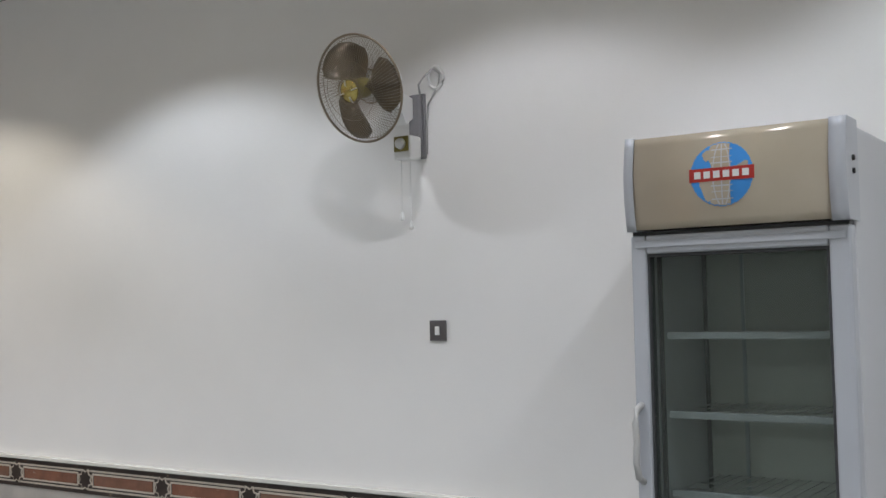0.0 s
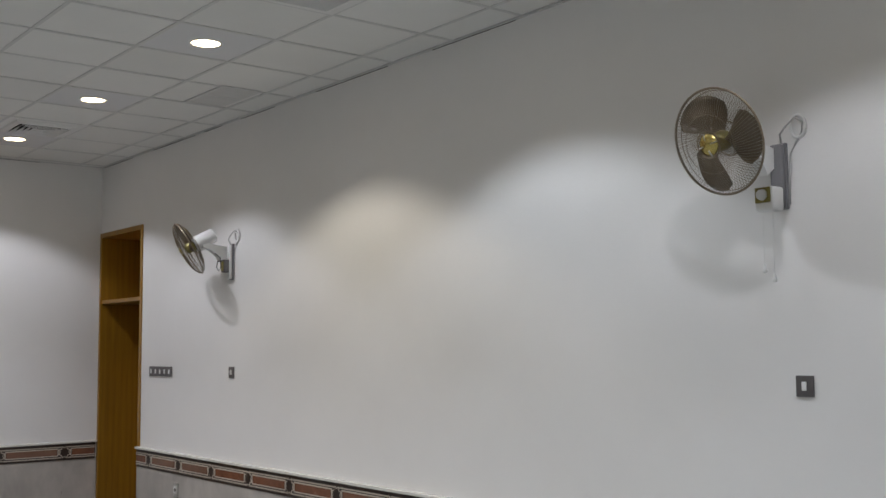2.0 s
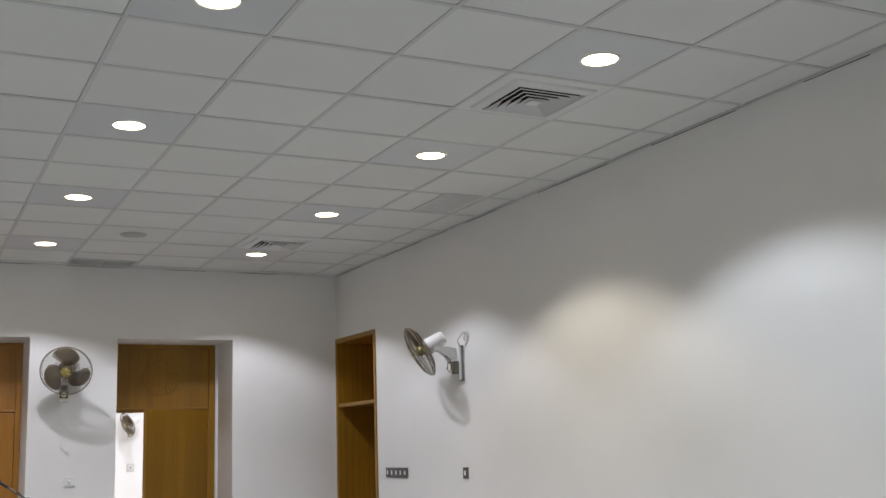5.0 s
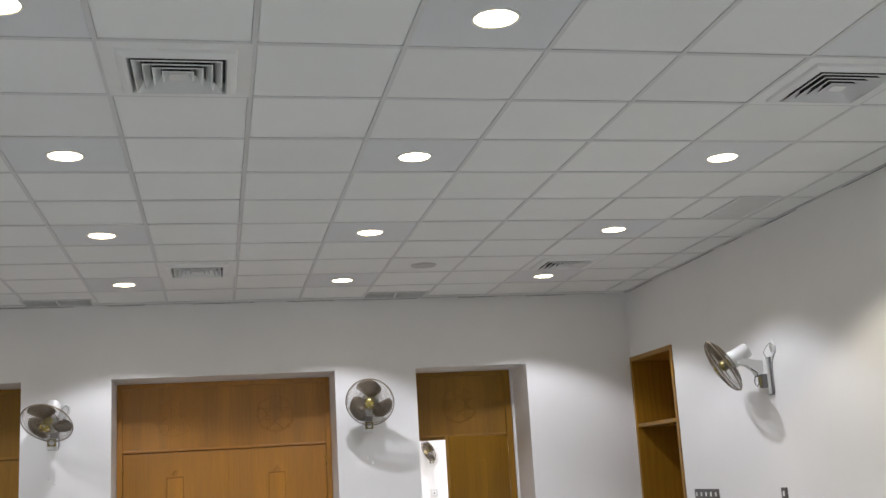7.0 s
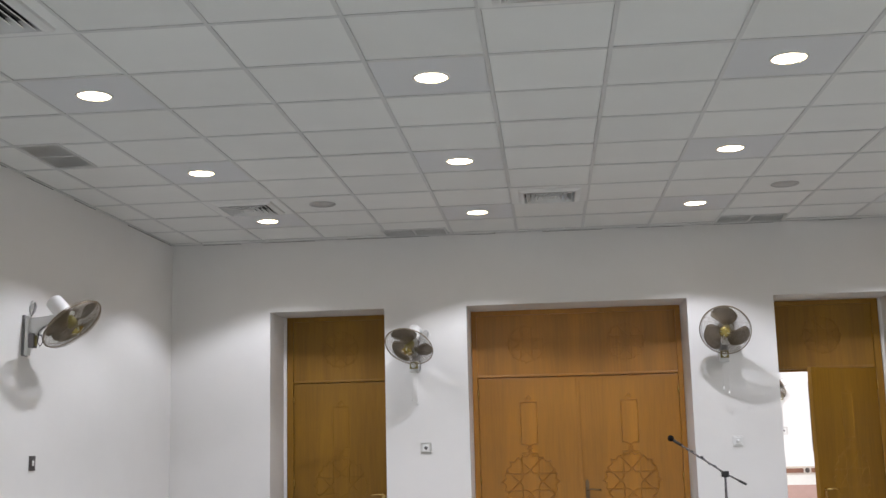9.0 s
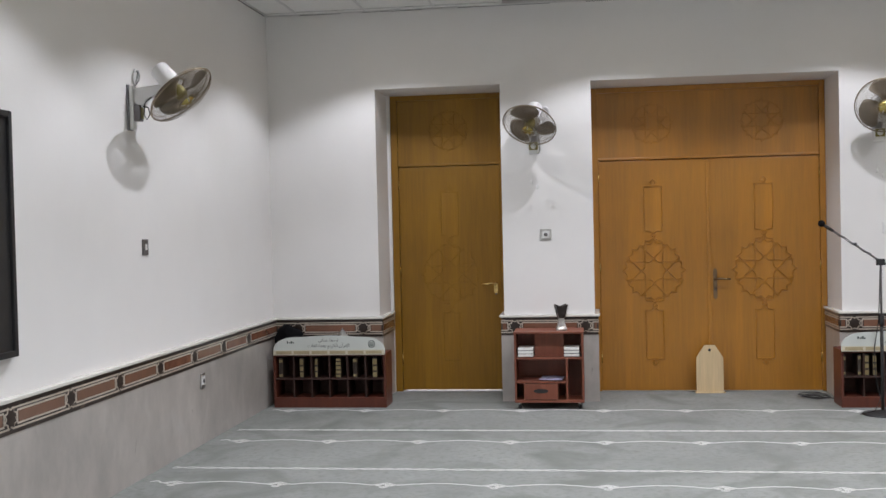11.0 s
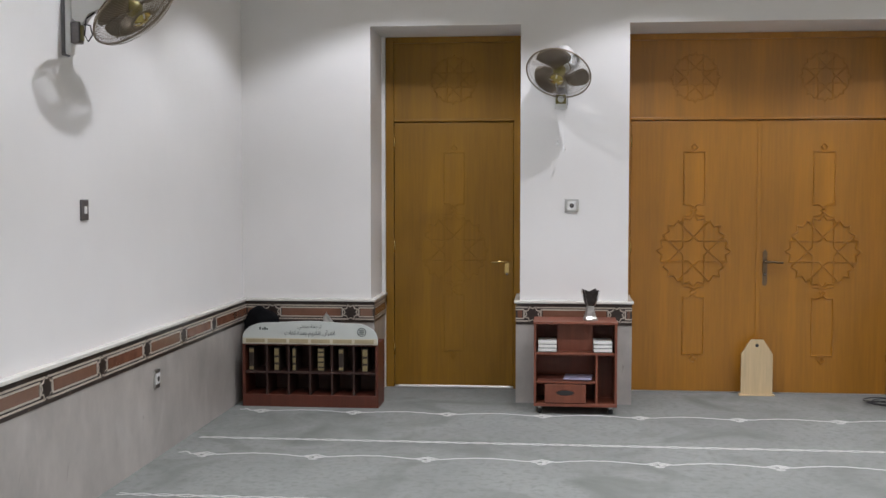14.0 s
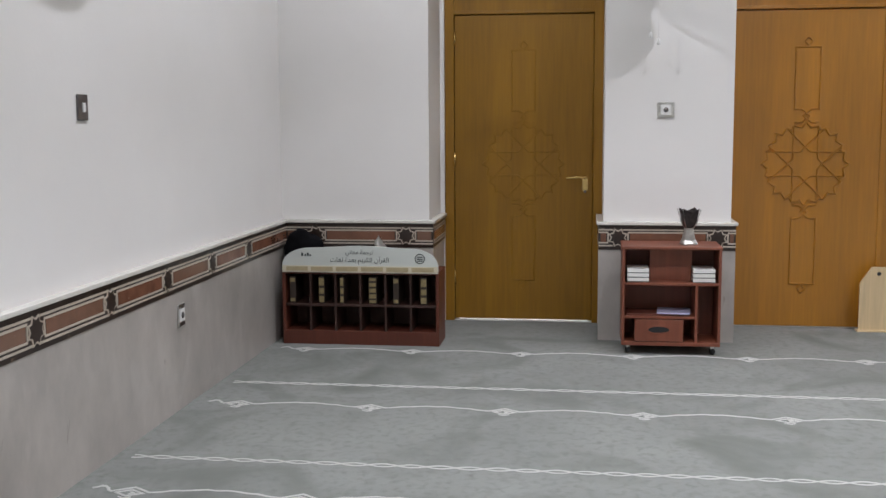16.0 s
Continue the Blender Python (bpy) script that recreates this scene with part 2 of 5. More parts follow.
HEADER = material("pale_header_board", (0.60, 0.63, 0.60), 0.4, spread=0.03, scale=6)
HEADER_EDGE = material("cream_label_strip", (0.62, 0.57, 0.44), 0.5, spread=0.03, scale=8)
LABEL_TAN = material("tan_shelf_label", (0.42, 0.35, 0.21), 0.5, spread=0.1, scale=20)
INK = material("dark_green_ink", (0.035, 0.05, 0.05), 0.5, spread=0.1, scale=40)
SPINE_GOLD = material("gilt_spine", (0.33, 0.26, 0.13), 0.35, 0.4, spread=0.3, scale=70)
LEATHER = material("dark_book_leather", (0.035, 0.022, 0.016), 0.45, spread=0.25, scale=40)
SILVER = material("aged_silver", (0.45, 0.43, 0.41), 0.3, 0.9, spread=0.2, scale=40)
BURNER_DARK = material("dark_bronze", (0.050, 0.041, 0.039), 0.4, 0.6, spread=0.4, scale=60, bump=0.3, bump_scale=90)
# The grey-green glass colour stands in for the room reflected in the pane.
GLASS = see_through("fridge_glass", (0.075, 0.083, 0.076), 0.80, 0.04, (0.93, 0.96, 0.94))
RUBBER = material("dark_gasket", (0.05, 0.05, 0.052), 0.6, spread=0.1, scale=30)
LED = glow("led_disc", (1.0, 0.77, 0.48), 17.5)


# ---- mesh tools ----
def box(bm, x0, x1, y0, y1, z0, z1, bevel=0.0, slot=0):
    r = bmesh.ops.create_cube(bm, size=1.0)
    vs = r["verts"]
    for v in vs:
        v.co = Vector((x0 + (v.co.x + 0.5) * (x1 - x0), y0 + (v.co.y + 0.5) * (y1 - y0), z0 + (v.co.z + 0.5) * (z1 - z0)))
    fs = {f for v in vs for f in v.link_faces}
    for f in fs:
        f.material_index = slot
    if bevel > 0:
        es = list({e for v in vs for e in v.link_edges})
        out = bmesh.ops.bevel(bm, geom=es, offset=bevel, segments=2, affect="EDGES", profile=0.5)
        for f in out["faces"]:
            f.material_index = slot
    return bm


def lathe(bm, profile, n=24, m=None, smooth=True):
    """A body of revolution about z from (radius, height) pairs, laid by m."""
    m = m or Matrix.Identity(4)
    rings = []
    for r, z in profile:
        if r < 1e-6:
            rings.append([bm.verts.new(m @ Vector((0, 0, z)))])
        else:
            rings.append([bm.verts.new(m @ Vector((r * math.cos(2 * math.pi * i / n), r * math.sin(2 * math.pi * i / n), z))) for i in range(n)])
    for a, b in zip(rings, rings[1:]):
        for i in range(n):
            j = (i + 1) % n
            vs = [a[i % len(a)], a[j % len(a)], b[j % len(b)], b[i % len(b)]]
            vs = list(dict.fromkeys(vs))
            if len(vs) >= 3:
                try:
                    bm.faces.new(vs).smooth = smooth
                except ValueError:
                    pass
    return bm


def tube(bm, pts, r, n=8, closed=False, flat=1.0):
    """A round bar along points; flat squashes it."""
    pts = [Vector(p) for p in pts]
    rings = []
    k = len(pts)
    for i, p in enumerate(pts):
        a = pts[(i - 1) % k] if (closed or i > 0) else p
        b = pts[(i + 1) % k] if (closed or i < k - 1) else p
        d = (b - a).normalized()
        up = Vector((0, 0, 1)) if abs(d.z) < 0.95 else Vector((1, 0, 0))
        u = d.cross(up).normalized()
        v = d.cross(u).normalized()
        rings.append([bm.verts.new(p + r * (math.cos(2 * math.pi * j / n) * u + flat * math.sin(2 * math.pi * j / n) * v)) for j in range(n)])
    pairs = list(zip(rings, rings[1:])) + ([(rings[-1], rings[0])] if closed else [])
    for a, b in pairs:
        for j in range(n):
            bm.faces.new((a[j], a[(j + 1) % n], b[(j + 1) % n], b[j])).smooth = True
    if not closed:
        for ring in (rings[0], rings[-1]):
            try:
                bm.faces.new(ring)
            except ValueError:
                pass
    return bm


def prism(bm, outline, depth, m=None):
    """A flat outline in the xy plane, pushed out along z, laid by m."""
    m = m or Matrix.Identity(4)
    lo = [bm.verts.new(m @ Vector((x, y, 0))) for x, y in outline]
    hi = [bm.verts.new(m @ Vector((x, y, depth))) for x, y in outline]
    bm.faces.new(lo), bm.faces.new(hi)
    k = len(outline)
    for i in range(k):
        bm.faces.new((lo[i], lo[(i + 1) % k], hi[(i + 1) % k], hi[i]))
    return bm


def bead(bm, pts, w, h, closed=False, m=None):
    """A low triangular moulding along points in the xy plane, its crest h above it, laid by m."""
    m = m or Matrix.Identity(4)
    pts = [Vector((p[0], p[1])) for p in pts]
    k = len(pts)
    rows = []
    for i, p in enumerate(pts):
        a = pts[(i - 1) % k] if (closed or i > 0) else p
        b = pts[(i + 1) % k] if (closed or i < k - 1) else p
        d1, d2 = (p - a), (b - p)
        d1 = d1.normalized() if d1.length > 1e-9 else d2.normalized()
        d2 = d2.normalized() if d2.length > 1e-9 else d1
        t = d1 + d2
        t = t.normalized() if t.length > 1e-6 else d1
        nrm = Vector((-t.y, t.x))
        f = 1 / max(0.45, abs(nrm.dot(Vector((-d1.y, d1.x)))))
        o = nrm * (w / 2 * f)
        rows.append([bm.verts.new(m @ Vector((*(p + o), 0))), bm.verts.new(m @ Vector((*(p + o * 0.35), h))),
                     bm.verts.new(m @ Vector((*(p - o * 0.35), h))), bm.verts.new(m @ Vector((*(p - o), 0)))])
    for a, b in list(zip(rows, rows[1:])) + ([(rows[-1], rows[0])] if closed else []):
        for j in range(3):
            bm.faces.new((a[j], b[j], b[j + 1], a[j + 1]))
    return bm


def ob_from(name, bm, mats, smooth_fix=True):
    if smooth_fix:
        bmesh.ops.recalc_face_normals(bm, faces=bm.faces)
    me = bpy.data.meshes.new(name)
    bm.to_mesh(me)
    bm.free()
    for m in (mats if isinstance(mats, (list, tuple)) else [mats]):
        me.materials.append(m)
    return new(name, me)


def part(name, bm, mats, parent, label=""):
    ob = ob_from(name, bm, mats)
    ob.parent = parent
    return tagged(ob, label)


def share(name, ob, m, parent):
    """A further object on the mesh of ob, under parent."""
    o = new(name, ob.data)
    o.parent = parent
    o.matrix_basis = m
    return o


def root(name, m, label, category, group="", kind=""):
    e = new(name)
    e.empty_display_size = 0.1
    e.matrix_basis = m
    return tagged(e, label, category, group, kind)


def B():
    return bmesh.new()


def setting(name, bm, mats, label):
    return tagged(ob_from(name, bm, mats), label, name.split("_")[0], "", "structure")


# ---- large structure ----
def build_shell():
    floor_bm = box(B(), -18.0, EX + 0.2, -4.6, 8.0, -0.12, 0.0)
    floor = setting("floor", floor_bm, CARPET, "grey carpet with woven cream prayer rows")
    bm = B()
    lo, hi = SY - 0.25, NY + 0.6
    edges = [lo] + [v for o in OPENINGS for v in o] + [hi]
    for a, b in zip(edges[0::2], edges[1::2]):
        box(bm, WX - RECESS, WX, a, b, 0, HEAD)
    nibs = [0] + [v for n in NIBS for v in n] + [0]
    for i, (a, b) in enumerate(zip(edges[0::2], edges[1::2])):
        box(bm, WX - 0.68, WX - RECESS, a - nibs[2 * i], b + nibs[2 * i + 1], 0, HEAD)
    box(bm, WX - 0.68, WX, lo, hi, HEAD, CEIL + 0.2)
    west = setting("wall_west", bm, PAINT, "white painted wall with three deep door recesses")
    x0, x1, top = NICHE
    bm = B()
    box(bm, x1, EX + 0.2, NY, NY + 0.2, 0, CEIL + 0.2)
    box(bm, WX, x1, NY, NY + 0.2, top, CEIL + 0.2)
    box(bm, WX, x1, NY + 0.48, NY + 0.6, 0, top)
    box(bm, x1, x1 + 0.1, NY + 0.2, NY + 0.6, 0, top)
    north = setting("wall_north", bm, PAINT, "white painted wall washed by downlights")
    south = setting("wall_south", box(B(), WX, EX + 0.2, SY - 0.2, SY, 0, CEIL + 0.2), PAINT, "white painted wall above a marble dado")
    east = setting("wall_east", box(B(), EX, EX + 0.2, SY, NY, 0, CEIL + 0.2), PAINT, "plain white painted end wall")
    return floor, west, north, south, east


FLOOR, WEST, NORTH, SOUTH, EAST = build_shell()


def tile_edges(lo, hi, origin):
    k = math.ceil((lo - origin) / 0.6 + 1e-6)
    cuts = [lo]
    while origin + 0.6 * k < hi - 1e-6:
        cuts.append(origin + 0.6 * k)
        k += 1
    return cuts + [hi]


LAMP_X = [-8.3 + 1.8 * i for i in range(8)]
LAMP_Y = [-3.0, -1.2, 0.6, 2.4]
VENTS = [(x, y) for x in (-7.7, -3.5, 0.7 + 1.2) for y in (-3.0, -0.6, 2.4)]
RETURNS = [(-9.09, -1.83, 0), (-9.09, 1.18, 0), (-5.86, 3.09, 90), (-5.86, -3.75, 90)]
SPEAKERS = [(-7.7, -2.4), (-7.7, 1.2)]


def build_ceiling():
    rnd = random.Random(4)
    bm = B()
    xs, ys = tile_edges(WX + 0.012, EX, -8.6), tile_edges(SY + 0.012, NY - 0.014, 0.3)
    for xa, xb in zip(xs, xs[1:]):
        for ya, yb in zip(ys, ys[1:]):
            cx, cy = (xa + xb) / 2, (ya + yb) / 2
            if any(abs(cx - a) < 0.1 and abs(cy - b) < 0.1 for a, b in VENTS):
                continue
            lamp = any(abs(cx - a) < 0.1 for a in LAMP_X) and any(abs(cy - b) < 0.1 for b in LAMP_Y)
            z = CEIL + 0.004 + (0 if lamp else rnd.uniform(-0.001, 0.003))
            g = 0.0128
            box(bm, xa + g, xb - g, ya + g, yb - g, z, z + 0.015, slot=1 if lamp else 0)
    for x in xs[1:-1]:
        box(bm, x - 0.012, x + 0.012, ys[0], ys[-1], CEIL, CEIL + 0.02, slot=2)
    for y in ys[1:-1]:
        for xa, xb in zip(xs, xs[1:]):
            box(bm, xa + 0.012, xb - 0.012, y - 0.011, y + 0.011, CEIL + 0.0008, CEIL + 0.02, slot=2)
    # Dark sheet whose colour gives the shade in the gaps round the tiles.
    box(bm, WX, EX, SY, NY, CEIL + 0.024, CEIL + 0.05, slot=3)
    return setting("ceiling", bm, [TILE, TILE_METAL, GRID, GAP_SHADE], "suspended ceiling of white square tiles in a metal grid")


CEILING = build_ceiling()


def build_trim():
    rnd = random.Random(12)
    bm = B()
    for y0, y1 in ((NY - 0.018, NY - 0.001), (SY + 0.001, SY + 0.018)):
        box(bm, WX + 0.02, EX - 0.001, y0, y1, CEIL - 0.003, CEIL + 0.0225)
    box(bm, WX + 0.001, WX + 0.018, SY + 0.001, NY - 0.001, CEIL - 0.003, CEIL + 0.0225)
    # Broken dark strips paint the shadow line between ceiling and wall.
    for y0, y1 in ((NY - 0.0055, NY - 0.0005), (SY + 0.0005, SY + 0.0055)):
        x = WX + 0.05
        while x < EX - 1.2:
            run = rnd.uniform(0.3, 1.1)
            box(bm, x, x + run, y0, y1, CEIL - 0.0055, CEIL - 0.0031, slot=1)
            x += run + rnd.uniform(0.1, 0.7)
    y = SY + 0.3
    while y < NY - 1.0:
        run = rnd.uniform(0.3, 0.9)
        box(bm, WX + 0.0005, WX + 0.0055, y, y + run, CEIL - 0.0055, CEIL - 0.0031, slot=1)
        y += run + rnd.uniform(0.1, 0.5)
    setting("trim", bm, [GRID, GAP_SHADE], "thin painted metal angle with dark runs for the joint's shade")


build_trim()


def build_downlights():
    """Round LED downlights: a slim ring with a bright disc, and the lamp that shines out of it."""
    bm = lathe(B(), [(0.084, 0.006), (0.096, 0.006), (0.099, 0.001), (0.096, -0.004), (0.086, -0.006), (0.084, 0.0)], 32)
    ring0 = disc0 = None
    tints = {(3, 3): COOL, (2, 3): WARM, (1, 3): NEUTRAL, (4, 3): NEUTRAL, (0, 3): NEUTRAL}
    for i, x in enumerate(LAMP_X):
        for j, y in enumerate(LAMP_Y):
            r = root("downlight", pose(x, y, CEIL + 0.004), "round white recessed LED downlight, switched on", "ceiling light", "downlights in the ceiling")
            if ring0 is None:
                ring0 = part("ring", bm, WHITE_PLASTIC, r)
                disc0 = part("diffuser", lathe(B(), [(0.0, -0.003), (0.05, -0.003), (0.0838, -0.002), (0.0838, 0.004)], 32), LED, r, "glowing white diffuser")
            else:
                share("ring", ring0, Matrix.Identity(4), r)
                tagged(share("diffuser", disc0, Matrix.Identity(4), r), "glowing white diffuser")
            lamp = bpy.data.lights.new("downlight_lamp", "SPOT")
            lamp.energy, lamp.spot_size, lamp.spot_blend, lamp.shadow_soft_size = LAMP_WATTS, radians(CONE), 0.30, 0.028
            lamp.energy *= {(4, 3): 0.78, (3, 3): 1.12}.get((i, j), 1.0)
            lamp.color = tints.get((i, j), COOL if i >= 3 else NEUTRAL)
            o = new("downlight_lamp", lamp)
            o.matrix_basis = pose(x, y, CEIL - 0.012)


build_downlights()


# ---- marble dado ----
DADO_TOP, STRIP_LO, STRIP_HI = 0.738, 0.566, 0.718


def star(r, k=8, inner=0.72, turn=0.0):
    return [((r if i % 2 == 0 else r * inner) * math.cos(math.pi * i / k + turn), (r if i % 2 == 0 else r * inner) * math.sin(math.pi * i / k + turn)) for i in range(2 * k)]


STAR_MESH, STAR_RING = {}, {}


def dado(name, m, length, stars, label, flush_ends=(0, 0)):
    """A run of dado along local x on a wall face at local y = 0 (the room is at -y): slab, inlaid strip with star bosses, cap."""
    r = root(name, m, label, "trim", "", "structure")
    a, b = flush_ends
    part("slab", box(B(), -a, length + b, -0.024, 0, 0, STRIP_LO), MARBLE, r, "grey beige marble slab")
    part("strip", box(B(), -a, length + b, -0.028, 0, STRIP_LO, STRIP_HI), BROWN, r, "dark brown marble band")
    part("cap", box(B(), -a - (0.012 if a else 0), length + b + (0.012 if b else 0), -0.042, 0.0, STRIP_HI, DADO_TOP, 0.004), CREAM, r, "cream marble cap moulding")
    cz, hh = 0.641, 0.060
    cuts = [-a] + sorted(stars) + [length + b]
    for i, (u, v) in enumerate(zip(cuts, cuts[1:])):
        ua, vb = u + (0.060 if i > 0 else 0.0), v - (0.060 if i < len(cuts) - 2 else 0.0)
        if vb - ua < 0.02:
            continue
        part("panel", box(B(), ua + 0.012, vb - 0.012, -0.0305, -0.027, cz - 0.028, cz + 0.028), RED, r, "red brown marble panel")
        bm = B()
        w = 0.0045
        for z in (cz + 0.032, cz - 0.032):
            box(bm, ua, vb, -0.031, -0.027, z - w, z + w)
        for z in (cz + hh - 0.012, cz - hh + 0.010):
            box(bm, ua - (0.03 if i > 0 else 0), vb + (0.03 if i < len(cuts) - 2 else 0), -0.031, -0.027, z - w, z + w)
        for x, on in ((ua, i > 0), (vb, i < len(cuts) - 2)):
            if on:
                box(bm, x - w, x + w, -0.0312, -0.027, cz - 0.0275, cz + 0.0275)
        part("inlay_line", bm, INLAY, r, "pale inlaid marble lines")
    for s in stars:
        t = pose(s, -0.0275, cz, 90, 0, 0)
        if "m" not in STAR_MESH:
            bm = B()
            prism(bm, star(0.061, 8, 0.72, math.pi / 8), 0.0036)
            o = part("star_border", bm, INLAY, r, "pale eight-pointed inlay border")
            o.matrix_basis = t
            STAR_MESH["m"] = o
            bm = B()
            prism(bm, star(0.050, 8, 0.72, math.pi / 8), 0.0052)
            o = part("star", bm, BROWN, r, "dark eight-pointed marble star")
            o.matrix_basis = t
            STAR_RING["m"] = o
        else:
            share("star_border", STAR_MESH["m"], t, r)
            share("star", STAR_RING["m"], t, r)
    return r


def build_dados():
    lab = "grey beige marble dado with inlaid star border"
    # south wall, seen from the room: local x runs towards -x, so the wall is behind it
    dado("dado_south", pose(EX, SY, 0, 0, 0, 180), EX - WX, [EX - (-8.505 + 0.602 * i) for i in range(22)], lab)
    # north wall, east of the niche
    x1 = NICHE[1] + 0.012
    dado("dado_north", pose(x1, NY, 0), EX - x1, [(-8.03 + 0.6 * i) - x1 for i in range(22)], lab, (0.02, 0))
    dado("dado_east", pose(EX, NY, 0, 0, 0, -90), NY - SY, [0.3 + 0.6 * i for i in range(12)], lab)
    runs = [(SY, OPENINGS[0][0], [-3.965, -3.385]), (OPENINGS[0][1], OPENINGS[1][0], [-2.068, -1.472]),
            (OPENINGS[1][1], OPENINGS[2][0], [0.70, 1.295]), (OPENINGS[2][1], NY, [2.62, 3.22])]
    for i, (a, b, st) in enumerate(runs):
        dado("dado_pier", pose(WX, a, 0, 0, 0, 90), b - a, [s - a for s in st], lab, (0.028 if i else -0.03, 0.028 if i < 3 else -0.03))
    for a, b in OPENINGS:
        dado("dado_reveal", pose(WX - 0.001, a, 0, 0, 0, 180), RECESS - 0.003, [], "marble dado returning into a door recess")
        dado("dado_reveal", pose(WX - RECESS + 0.002, b, 0, 0, 0, 0), RECESS - 0.003, [], "marble dado returning into a door recess")


build_dados()


# ---- doors ----
def rosette(bm, cx, cy, r, m, low=1.0):
    """Eight pairs of crossing straps inside a scalloped star, as carved on the doors."""
    d = r * 0.285
    tips = []
    for k in range(8):
        a = math.pi / 4 * k
        for u, v in ((0.80, -0.331), (0.905, -0.285), (0.865, -0.10), (1.0, 0.0), (0.865, 0.10), (0.905, 0.285)):
            tips.append((cx + r * (u * math.cos(a) - v * math.sin(a)), cy + r * (u * math.sin(a) + v * math.cos(a))))
    bead(bm, tips, 0.011, 0.006 * low, True, m)
    e = 0.885 * r
    for i in range(4):
        a = math.pi * i / 4
        c, s = math.cos(a), math.sin(a)
        for o in (-1, 1):
            for line in ([(-e, o * d), (-0.118 * r, o * d)], [(0.118 * r, o * d), (e, o * d)]):
                bead(bm, [(cx + c * x - s * y, cy + s * x + c * y) for x, y in line], 0.011, (0.0054 + 0.0003 * i) * low, False, m)


def cartouche(bm, cx, near, far, m, low=1.0):
    """A tall panel outline from a braided knot at the rosette (near) to a small finial (far)."""
    w, g = 0.077, 0.030
    s = 1 if far > near else -1
    a = near + s * 0.088
    bead(bm, [(cx - g, a), (cx - w, a), (cx - w, far), (cx + w, far), (cx + w, a), (cx + g, a)], 0.011, 0.006 * low, False, m)
    for k in (-1, 1):
        bead(bm, [(cx + k * g, a), (cx - k * 0.021, near + s * 0.046), (cx + k * g, near + s * 0.004), (cx + k * w, near + s * 0.004)], 0.011, (0.0058 + 0.0003 * k) * low, False, m)
    bead(bm, [(cx, far + s * 0.010), (cx + 0.024, far + s * 0.034), (cx, far + s * 0.060), (cx - 0.024, far + s * 0.034)], 0.009, 0.0055 * low, True, m)


def leaf(parent, wood, w, low=1.0, h=2.045, cx_carve=None, gap=0.004):
    """A door leaf in local x (width), z (height), its face at y = 0 towards -y."""
    body = part("leaf", box(B(), 0, w, 0.0, 0.045, gap, h, 0.003), wood, parent, "varnished golden oak door leaf")
    c = w / 2 if cx_carve is None else cx_carve
    m = pose(0, 0.0005, 0, 90, 0, 0)
    bm = B()
    rosette(bm, c, 1.068, 0.272, m, low)
    part("carved_rosette", bm, wood, body, "carved interlaced star rosette")
    for near, far in ((1.332, 1.815), (0.804, 0.285)):
        bm = B()
        cartouche(bm, c, near, far, m, low)
        part("carved_panel", bm, wood, body, "carved narrow panel with knot")
    return body


def lever(parent, x, z, s, mat, long_plate=True):
    """A lever handle on a back plate; s: the side to which the lever points."""
    bm = B()
    h = 0.14 if long_plate else 0.06
    prism(bm, [(x - 0.017, z - h + 0.02), (x, z - h), (x + 0.017, z - h + 0.02), (x + 0.017, z + h - 0.02), (x, z + h), (x - 0.017, z + h - 0.02)], 0.007, pose(0, 0.0005, 0, 90, 0, 0))
    plate = part("handle_plate", bm, mat, parent, "worn metal handle plate")
    bm = B()
    lathe(bm, [(0.0, 0.0), (0.013, 0.0), (0.011, 0.05), (0.0, 0.052)], 12, pose(x, -0.004, z + 0.045, 90, 0, 0))
    tube(bm, [(x, -0.048, z + 0.045), (x + s * 0.04, -0.052, z + 0.047), (x + s * 0.085, -0.05, z + 0.043), (x + s * 0.125, -0.046, z + 0.040)], 0.0085, 10)
    part("lever", bm, mat, plate, "curved metal lever")
    bm = B()
    lathe(bm, [(0.0, 0), (0.009, 0), (0.009, 0.006), (0.0, 0.006)], 12, pose(x, -0.005, z - 0.05, 90, 0, 0))
    part("keyhole", bm, DARK_METAL, plate)


